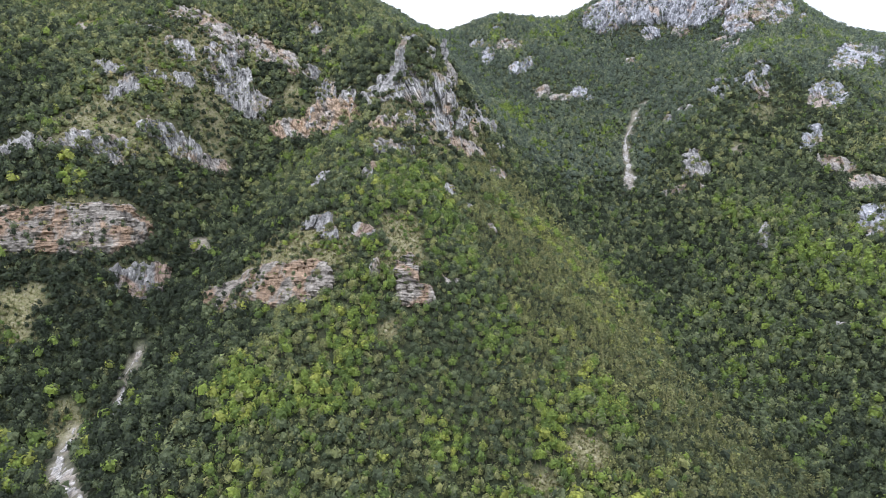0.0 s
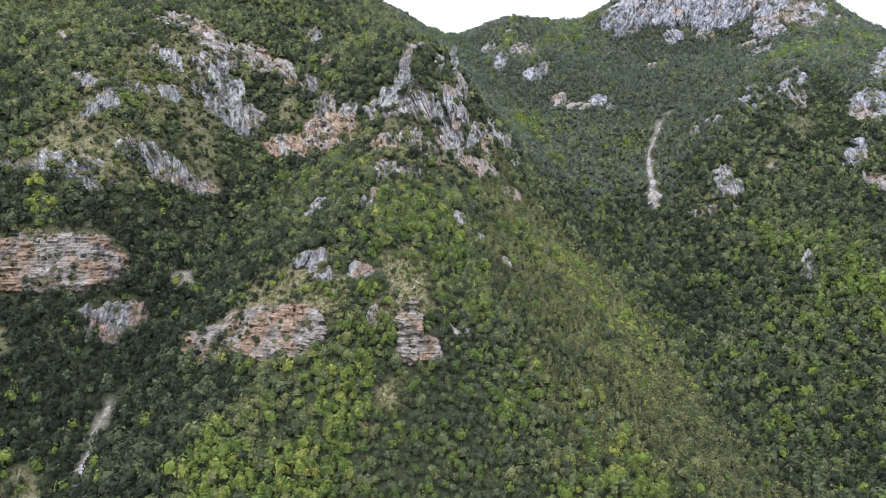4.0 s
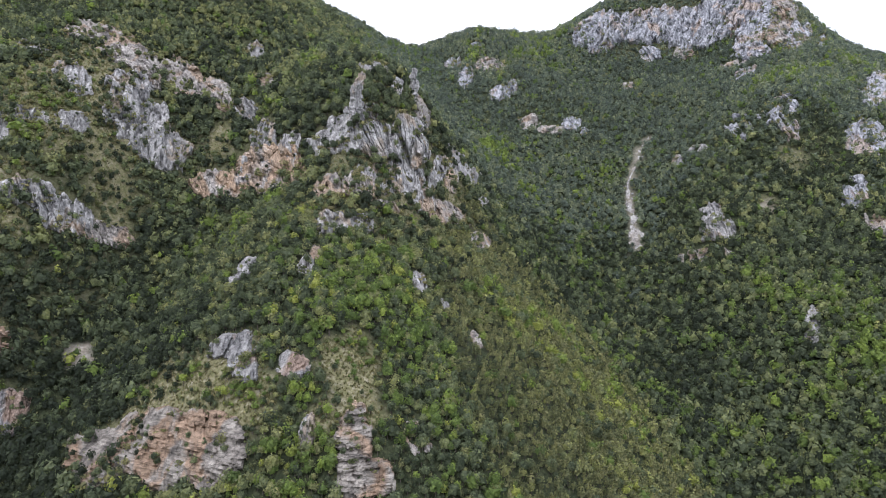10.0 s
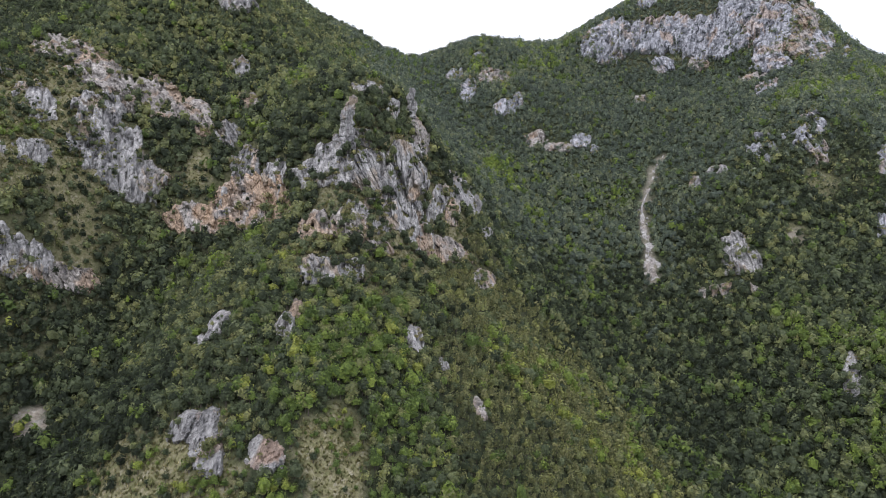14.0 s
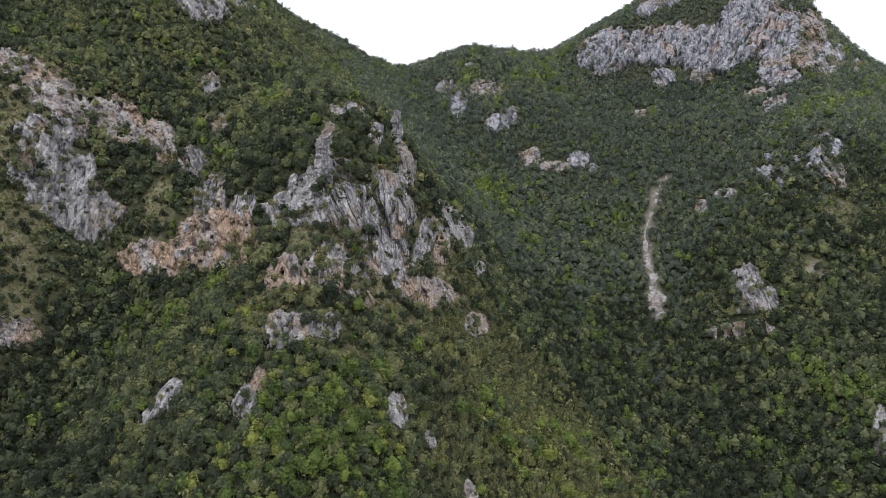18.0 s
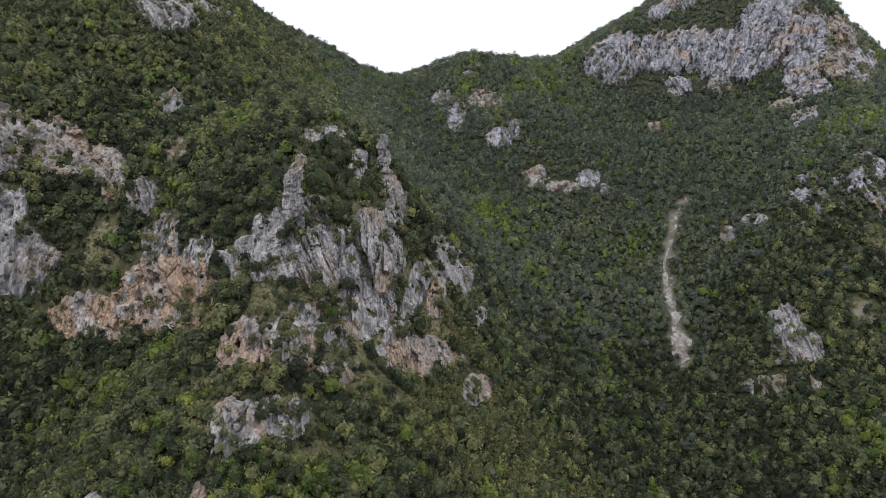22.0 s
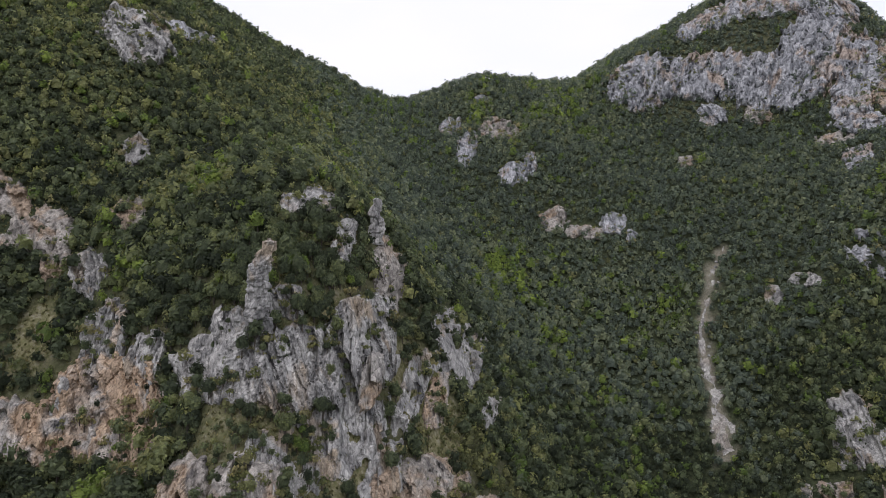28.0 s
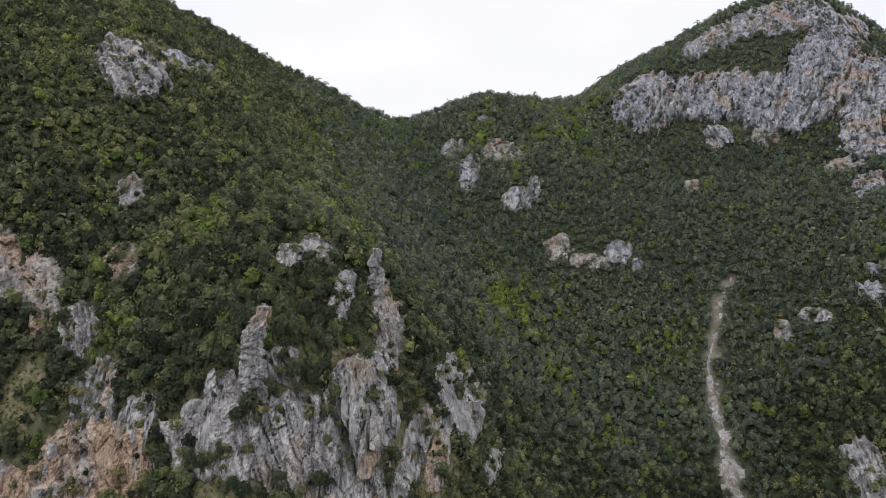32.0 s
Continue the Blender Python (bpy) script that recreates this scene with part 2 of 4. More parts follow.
# ---------------------------------------------------------------- landform
# The relief is drawn from its breaklines: crests, gullies, benches and cliff feet, in metres.
LANDFORM = {
    "spur_crest": [(16, 60, 8), (20, 120, 48), (26, 180, 86), (10, 217, 115), (-8, 238, 131), (-12, 244, 147), (-20, 262, 160),
                   (-28, 285, 181), (-25, 312, 198), (-23, 333, 213), (-22, 350, 234), (-22, 362, 249), (-10, 385, 264), (0, 402, 273)],
    "spur_back": [(0, 402, 273), (-25, 440, 284), (-45, 490, 312), (-58, 540, 341), (-68, 606, 374)],
    "spur_left_foot": [(-112, 244, 99), (-90, 263, 123), (-62, 252, 128), (-40, 240, 136)],
    "spur_left_bench": [(-92, 274, 142), (-66, 266, 153), (-45, 262, 162), (-50, 285, 172), (-54, 305, 182), (-55, 339, 204)],
    "spur_left_front": [(-110, 200, 84), (-80, 236, 119), (-43, 222, 117), (-30, 180, 86)],
    "spur_right_flank": [(60, 180, 84), (50, 249, 123), (40, 302, 156), (32, 340, 172), (33, 376, 188), (28, 420, 226), (18, 450, 250)],
    "spur_right_high": [(22, 240, 131), (10, 291, 163), (3, 305, 176), (6, 359, 200), (10, 378, 216), (18, 405, 238), (12, 425, 256)],
    "orange_foot": [(-100, 366, 205), (-87, 370, 210), (-66, 368, 211), (-47, 364, 216), (-30, 340, 212)],
    "orange_top": [(-88, 376, 222), (-72, 380, 236), (-58, 377, 239), (-44, 372, 236)],
    "left_mountain": [(-72, 386, 247), (-85, 405, 260), (-79, 436, 286), (-90, 459, 318), (-94, 470, 338), (-98, 520, 365), (-104, 560, 382)],
    "left_gully": [(-130, 120, 50), (-114, 200, 80), (-116, 244, 97), (-114, 280, 124), (-109, 314, 150), (-104, 340, 176)],
    "left_cliff_foot": [(-190, 268, 140), (-160, 280, 143), (-134, 277, 144), (-121, 276, 130)],
    "left_cliff_top": [(-200, 292, 178), (-160, 298, 173), (-126, 297, 166)],
    "left_upper": [(-124, 330, 180), (-116, 350, 189), (-102, 368, 219), (-119, 382, 259), (-135, 322, 204), (-166, 345, 240), (-204, 390, 276)],
    "left_far": [(-300, 380, 296), (-230, 450, 322), (-170, 460, 330), (-130, 430, 296), (-112, 410, 276)],
    "left_top": [(-300, 560, 430), (-180, 570, 424), (-104, 560, 382), (-68, 606, 374), (-39, 617, 363), (-8, 626, 346)],
    "flank_edge": [(55, 278, 126), (73, 300, 127), (87, 303, 115), (97, 306, 105), (107, 298, 94)],
    "right_gully": [(160, 120, 36), (150, 200, 56), (128, 285, 87), (118, 328, 109), (98, 362, 139), (88, 400, 158), (90, 440, 188),
                    (80, 473, 211), (58, 505, 244), (25, 560, 300), (-7, 622, 344)],
    "right_scree": [(104, 400, 160), (117, 441, 189), (132, 478, 226), (150, 517, 260), (166, 560, 300), (190, 600, 338)],
    "right_spur": [(180, 300, 124), (166, 359, 159), (150, 400, 180), (133, 414, 182), (150, 421, 208), (156, 485, 240)],
    "right_slope": [(250, 300, 150), (240, 380, 188), (192, 410, 206), (208, 436, 232), (206, 457, 268), (215, 500, 296), (231, 536, 316)],
    "band": [(70, 530, 262), (90, 528, 262), (113, 525, 262), (100, 545, 284), (55, 575, 308), (55, 598, 326)],
    "hill": [(20, 640, 356), (51, 650, 370), (90, 672, 365), (110, 690, 368), (140, 735, 392), (169, 762, 407)],
    "main_cliff_foot": [(128, 616, 343), (160, 612, 342), (190, 604, 341), (225, 590, 348), (250, 560, 344), (280, 560, 336)],
    "main_cliff_top": [(140, 628, 370), (190, 618, 374), (230, 604, 380), (270, 586, 376)],
    "peak": [(169, 762, 407), (200, 712, 424), (218, 672, 436), (252, 642, 438), (285, 632, 416), (320, 610, 354), (400, 650, 352), (520, 680, 330)],
    "peak_shoulder": [(107, 654, 364), (131, 675, 379), (150, 672, 389), (167, 676, 402), (185, 675, 414), (196, 672, 420)],
    "right_far": [(315, 520, 296), (270, 440, 240), (330, 380, 190), (420, 480, 260)],
    "far_side": [(-300, 700, 380), (-100, 720, 360), (0, 710, 320), (80, 780, 325), (180, 850, 350), (320, 800, 320), (500, 800, 300)],
    "valley": [(-300, 200, 110), (-260, 60, 20), (-100, -20, -20), (60, -40, -30), (220, -20, -20), (330, 120, 40), (380, 260, 120)],
}


def lattice(ix, iy, seed):
    """A number from 0 to 1 for each whole-numbered cell."""
    h = (ix.astype(np.int64) * 374761393 + iy.astype(np.int64) * 668265263 + seed * 974634777) & 0xFFFFFFFF
    h = ((h ^ (h >> 13)) * 1274126177) & 0xFFFFFFFF
    return ((h ^ (h >> 16)) & 0xFFFFFF) / float(0xFFFFFF)


def value_noise(x, y, seed=0):
    ix, iy = np.floor(x), np.floor(y)
    fx, fy = x - ix, y - iy
    fx, fy = fx * fx * (3 - 2 * fx), fy * fy * (3 - 2 * fy)
    a, b = lattice(ix, iy, seed), lattice(ix + 1, iy, seed)
    c, d = lattice(ix, iy + 1, seed), lattice(ix + 1, iy + 1, seed)
    return (a + (b - a) * fx) * (1 - fy) + (c + (d - c) * fx) * fy


def fbm(x, y, octaves=4, seed=0):
    """Layered noise, about -1 to 1."""
    total, amp, norm = 0.0, 1.0, 0.0
    for k in range(octaves):
        total = total + amp * (2 * value_noise(x * 2 ** k + 17.3 * k, y * 2 ** k - 9.1 * k, seed + k) - 1)
        norm, amp = norm + amp, amp * 0.5
    return total / norm * 1.4


def breakline_nodes(step=14.0):
    nodes = {}
    for line in LANDFORM.values():
        for a, b in zip(line, line[1:]):
            n = max(1, int(math.hypot(b[0] - a[0], b[1] - a[1]) / step))
            for k in range(n + 1):
                p = [a[i] + (b[i] - a[i]) * k / n for i in range(3)]
                nodes[(round(p[0] / 4), round(p[1] / 4))] = p
    return np.array(list(nodes.values()))


class Relief:
    """A thin plate laid over the breaklines."""

    def __init__(self, stiffness=0.06):
        p = breakline_nodes()
        self.at, n = p[:, :2] / 100, len(p)
        a = np.zeros((n + 3, n + 3))
        a[:n, :n] = self.kernel(self.at) + stiffness * np.eye(n)
        a[:n, n], a[:n, n + 1:] = 1, self.at
        a[n:, :n] = a[:n, n:].T
        self.weight = np.linalg.solve(a, np.r_[p[:, 2], 0, 0, 0])

    def kernel(self, q):
        r2 = ((q[:, None] - self.at[None]) ** 2).sum(-1)
        return r2 * np.log(r2 + 1e-9) * 0.5

    def smooth(self, x, y):
        q = np.c_[np.ravel(x), np.ravel(y)] / 100
        out = np.empty(len(q))
        for i in range(0, len(q), 20000):
            c = q[i:i + 20000]
            out[i:i + 20000] = self.kernel(c) @ self.weight[:-3] + self.weight[-3] + c @ self.weight[-2:]
        return out.reshape(np.shape(x))

    def height(self, x, y):
        """Plate, then hummocks, then the fall to the plain outside the mapped ground."""
        xc, yc = np.clip(x, -330, 520), np.clip(y, -40, 860)
        z = self.smooth(xc, yc)
        off = np.hypot(x - xc, y - yc)
        z = z * np.exp(-(off / 700.0) ** 2) - 30 * (1 - np.exp(-(off / 700.0) ** 2))
        near = np.exp(-(off / 200.0) ** 2)
        return z - 2.5 * near + near * (2.7 * fbm(x / 34, y / 34, 3, 5) + 0.8 * fbm(x / 9, y / 9, 2, 9))


RELIEF = Relief()


class Ground:
    """Heights read off a 2 m raster, for placing things."""

    def __init__(self, step=2.0):
        self.step, x, y = step, np.arange(-330, 521, step), np.arange(-40, 861, step)
        gx, gy = np.meshgrid(x, y)
        self.z = RELIEF.height(gx, gy)

    def height(self, x, y):
        fx = np.clip((x + 330) / self.step, 0, self.z.shape[1] - 1.001)
        fy = np.clip((y + 40) / self.step, 0, self.z.shape[0] - 1.001)
        i, j = fx.astype(int), fy.astype(int)
        a, b, z = fx - i, fy - j, self.z
        return (z[j, i] * (1 - a) + z[j, i + 1] * a) * (1 - b) + (z[j + 1, i] * (1 - a) + z[j + 1, i + 1] * a) * b

    def gradient(self, x, y, d=5.0):
        return ((self.height(x + d, y) - self.height(x - d, y)) / (2 * d), (self.height(x, y + d) - self.height(x, y - d)) / (2 * d))


LAND = Ground()


def mesh_object(name, verts, faces, mat, parent=None, smooth=False):
    """A mesh of triangles or quads, all faces of one size, from arrays."""
    verts, faces = np.asarray(verts, np.float32), np.asarray(faces, np.int32)
    me = bpy.data.meshes.new(name)
    me.vertices.add(len(verts))
    me.vertices.foreach_set("co", verts.ravel())
    me.loops.add(faces.size)
    me.loops.foreach_set("vertex_index", faces.ravel())
    me.polygons.add(len(faces))
    me.polygons.foreach_set("loop_start", np.arange(0, faces.size, faces.shape[1], dtype=np.int32))
    me.update(calc_edges=True)
    me.polygons.foreach_set("use_smooth", np.full(len(faces), smooth))
    me.materials.append(mat)
    ob = new(name, me)
    ob.parent = parent
    return ob


def grid_faces(rows, cols):
    k = np.arange(rows * cols).reshape(rows, cols)
    return np.stack((k[:-1, :-1], k[:-1, 1:], k[1:, 1:], k[1:, :-1]), -1).reshape(-1, 4)


# open ground: x, y, z, radius, share of trees lost, sward or bare
OPEN_GROUND = [
    (-14, 262, 156, 8, 0.85, "sward"), (-12, 254, 150, 6, 0.8, "sward"), (-43, 255, 148, 7, 0.9, "sward"), (-52, 265, 153, 9, 0.8, "sward"),
    (-70, 270, 148, 12, 0.65, "sward"), (41, 194, 95, 5, 0.8, "sward"), (26, 182, 87, 4, 0.8, "sward"), (-17, 227, 124, 4, 0.85, "sward"),
    (-13, 339, 209, 10, 0.5, "sward"), (-32, 330, 205, 8, 0.7, "sward"), (-6, 356, 218, 11, 0.5, "sward"), (15, 382, 214, 9, 0.5, "sward"),
    (-23, 343, 217, 10, 0.5, "sward"), (-9, 341, 207, 9, 0.5, "sward"), (-14, 372, 250, 10, 0.3, "sward"), (6, 345, 200, 8, 0.6, "sward"),
    (-128, 373, 250, 14, 0.7, "sward"), (-153, 392, 278, 14, 0.6, "sward"), (-140, 360, 238, 12, 0.55, "sward"), (-150, 322, 214, 12, 0.5, "sward"),
    (-166, 264, 122, 10, 0.85, "sward"), (-127, 236, 89, 7, 0.7, "sward"), (-200, 394, 277, 8, 1.0, "bare"), (-101, 499, 354, 10, 0.75, "sward"), (178, 421, 210, 6, 0.4, "sward"), (200, 439, 234, 6, 0.4, "sward"), (177, 420, 209, 3.5, 0.6, "bare"),
    (-13, 320, 194, 6, 0.5, "sward"), (-84, 383, 232, 5, 0.8, "sward"), (-20, 250, 145, 4, 0.8, "sward"), (-109, 313, 151, 4, 1.0, "bare"),
    (-150, 367, 256, 13, 0.7, "sward"), (-152, 353, 245, 10, 0.6, "sward"), (-128, 371, 249, 12, 0.7, "sward"), (-162, 327, 214, 13, 0.6, "sward"), (-141, 382, 267, 12, 0.65, "sward"),
    (-168, 320, 206, 10, 0.55, "sward"), (-117, 358, 215, 8, 0.4, "sward"), (-144, 322, 201, 9, 0.5, "sward"), (-8, 358, 224, 10, 0.4, "sward"), (-16, 344, 216, 9, 0.5, "sward"), (-22, 346, 221, 8, 0.5, "sward"),
]
# slips and scree: nodes down the fall line, half width
SLIPS = {
    "gully_scree": ([(151, 519, 260), (141, 508, 249), (134, 495, 236), (127, 485, 225), (124, 470, 212), (121, 456, 200), (119, 441, 188)], 3.0),
    "side_scree": ([(-114, 262, 111), (-115, 253, 103), (-114, 244, 96), (-112, 235, 92)], 1.8),
    "foot_scree": ([(-124, 236, 89), (-123, 226, 84), (-117, 210, 80), (-106, 197, 81), (-98, 186, 79)], 3.0),
}
CRAGS = []          # frames of the crags already built, for keeping trees off them


def slip_distance(x, y):
    best = np.full(np.shape(x), 1e9)
    for nodes, half in SLIPS.values():
        for a, b in zip(nodes, nodes[1:]):
            ax, ay, dx, dy = a[0], a[1], b[0] - a[0], b[1] - a[1]
            k = np.clip(((x - ax) * dx + (y - ay) * dy) / (dx * dx + dy * dy), 0, 1)
            best = np.minimum(best, np.hypot(x - ax - k * dx, y - ay - k * dy) / half)
    return best / np.clip(1.0 + 1.1 * fbm(np.asarray(x) / 4, np.asarray(y) / 4, 2, 91), 0.55, 1.5)


def openness(x, y, kind=None):
    """Share of trees missing on the open ground round a place."""
    out = np.zeros(np.shape(x))
    rough = 1 + 0.35 * fbm(x / 7, y / 7, 2, 31)
    for px, py, pz, r, share, what in OPEN_GROUND:
        if kind in (None, what):
            q = np.hypot(x - px, y - py) / r * rough
            out = np.maximum(out, share * np.clip((1.25 - q) / 0.4, 0, 1))
    return out


def hillside():
    """The whole ground in one sheet, fine on the near slopes and coarse towards the horizon."""
    far = np.geomspace(14, 4200, 26)
    xs = np.r_[-320 - far[::-1], np.arange(-320, 441, 3.2), 440 + far]
    ys = np.r_[60 - far[::-1], np.arange(60, 791, 3.2), 790 + far]
    gx, gy = np.meshgrid(xs, ys)
    z = RELIEF.height(gx, gy)
    ob = mesh_object("ground", np.stack((gx, gy, z), -1).reshape(-1, 3), grid_faces(len(ys), len(xs)), GROUND, smooth=True)
    sx, sy = np.gradient(z, axis=1) / np.gradient(gx, axis=1), np.gradient(z, axis=0) / np.gradient(gy, axis=0)
    steep = np.clip((np.hypot(sx, sy) - 1.15) / 0.5, 0, 1)
    sward = np.clip(openness(gx, gy, "sward") * 1.3 + 0.35 * steep, 0, 1)
    bare = np.clip(np.maximum(openness(gx, gy, "bare"), 0.55 * np.clip(1.3 - slip_distance(gx, gy), 0, 1)), 0, 1)
    for name, values in (("sward", sward), ("bare", bare)):
        ob.data.attributes.new(name, "FLOAT", "POINT").data.foreach_set("value", values.astype(np.float32).ravel())
    tagged(ob, "steep wooded limestone mountainside with dry grass and bare earth", "mountainside", kind="structure")


hillside()


# ---------------------------------------------------------------- rock
def cells(u, v, seed):
    """Nearest of scattered seeds: a number for each block of rock, the way from its middle, and the nearness of its joint."""
    iu, iv = np.floor(u), np.floor(v)
    best, second = np.full(u.shape, 9.0), np.full(u.shape, 9.0)
    value, du, dv = np.zeros(u.shape), np.zeros(u.shape), np.zeros(u.shape)
    for a in (-1, 0, 1):
        for b in (-1, 0, 1):
            cu, cv = iu + a, iv + b
            pu, pv = cu + lattice(cu, cv, seed), cv + lattice(cu, cv, seed + 1)
            d = np.hypot(u - pu, v - pv)
            near = d < best
            second = np.where(near, best, np.minimum(second, d))
            best, value = np.where(near, d, best), np.where(near, lattice(cu, cv, seed + 2), value)
            du, dv = np.where(near, u - pu, du), np.where(near, v - pv, dv)
    return value, du, dv, np.clip(1 - (second - best) / 0.22, 0, 1)


def facet(block, height, tilt, joint):
    """Relief of blocks: each stands at its own height, tilts its own way and is parted by joints."""
    value, du, dv, crack = block
    turn = value * 61.0
    return height * (value - 0.5) + tilt * (np.cos(turn) * du + np.sin(turn) * dv) - joint * crack


def pieces(shown):
    """Numbers the connected patches of a raster of cells, largest first."""
    label = np.zeros(shown.shape, int)
    rows, cols = shown.shape
    sizes = []
    for j0, i0 in np.argwhere(shown):
        if label[j0, i0]:
            continue
        mark, stack = len(sizes) + 1, [(j0, i0)]
        label[j0, i0], n = mark, 0
        while stack:
            j, i = stack.pop()
            n += 1
            for q, k in ((j - 1, i), (j + 1, i), (j, i - 1), (j, i + 1), (j - 1, i - 1), (j - 1, i + 1), (j + 1, i - 1), (j + 1, i + 1)):
                if 0 <= q < rows and 0 <= k < cols and shown[q, k] and not label[q, k]:
                    label[q, k] = mark
                    stack.append((q, k))
        sizes.append(n)
    return label, sorted(range(1, len(sizes) + 1), key=lambda k: -sizes[k - 1]), sizes


BLOCK_SIZE = {"grey": (1.25, 5.0), "high": (1.8, 5.0), "dull": (1.3, 3.2), "tan": (1.7, 2.9), "ochre": (2.0, 3.6), "banded": (3.4, 0.8)}


def block_mesh(kind, seed):
    """A broken block with chipped corners."""
    bm = bmesh.new()
    bmesh.ops.create_cube(bm, size=2)
    bmesh.ops.bevel(bm, geom=bm.edges[:], offset=0.35, segments=1, affect="EDGES")
    rng = random.Random(seed)
    for v in bm.verts:
        v.co = Vector(c * s + rng.uniform(-0.16, 0.16) for c, s in zip(v.co, (1, 0.8, 1)))
    me = bpy.data.meshes.new("block")
    bm.to_mesh(me)
    bm.free()
    me.materials.append(ROCK[kind])
    return me


BLOCKS = {kind: [block_mesh(kind, 40 + k) for k in range(5)] for kind in BLOCK_SIZE}
CRAG_LABEL = {
    "dull": "dull grey limestone outcrop with rusty patches above the trees",
    # the blue of these cliffs is haze carried by the rock colour
    "high": "high grey limestone cliff, blued in colour for haze, with dark streaks and ledges",
    "grey": "grey limestone crag with dark joints on the wooded slope", "tan": "buff weathered limestone crag among scrub",
    "ochre": "rust-stained pale limestone cliff with grey streaks", "banded": "bedded buff and orange limestone cliff above trees",
}


def rock_mask(um, vm, lobes, kind, seed, cover):
    """Above 0 where rock shows: rounded lobes broken up block by block. With it, the blocks themselves."""
    hw = sum(lobe[2] for lobe in lobes) / len(lobes)
    bu, bv = BLOCK_SIZE[kind]
    grain, slant, full = min(8.0, 0.30 * hw + 1.6), 0.12 + 0.28 * math.sin(seed), 0.5 if cover < -0.3 else 0.95
    edge = np.full(np.shape(um), -9.0)
    for lu, lv, lw, lh, lean in lobes:
        c, n = math.cos(radians(lean)), math.sin(radians(lean))
        ru, rv = (um - lu) * c - (vm - lv) * n, (um - lu) * n + (vm - lv) * c
        edge = np.maximum(edge, 1.0 - (np.abs(ru / (1.12 * lw)) ** 2.4 + np.abs(rv / (1.14 * lh)) ** 2.4))
    wu, wv = um + 0.5 * fbm(um / 4, vm / 4, 2, seed + 5), vm + 0.5 * fbm(um / 4, vm / 4, 2, seed + 6)
    wu = wu + slant * wv if bv > bu else wu
    big = cells(wu / (bu * 2.2), wv / (bv * 2.2), seed)
    patch, chip = cells(wu / 3.4, wv / 3.4, seed + 70)[0], cells(wu / 1.3, wv / 1.5, seed + 75)[0]
    small = cells(wu / bu, wv / bv, seed + 11)
    tiny = cells(wu / (bu * 0.4), wv / (bv * 0.4), seed + 23)
    m = np.clip(1.6 * edge, -3, full) + 0.85 * fbm(um / grain, vm / grain, 3, seed + 2) + 0.45 * (patch - 0.5) + 0.30 * (chip - 0.5) + 0.35 * (small[0] - 0.5) + cover
    if kind != "banded":
        m = m + 0.55 * fbm(wu / 1.9, wv / 6.0, 2, seed + 8)
    return m, big, small, tiny


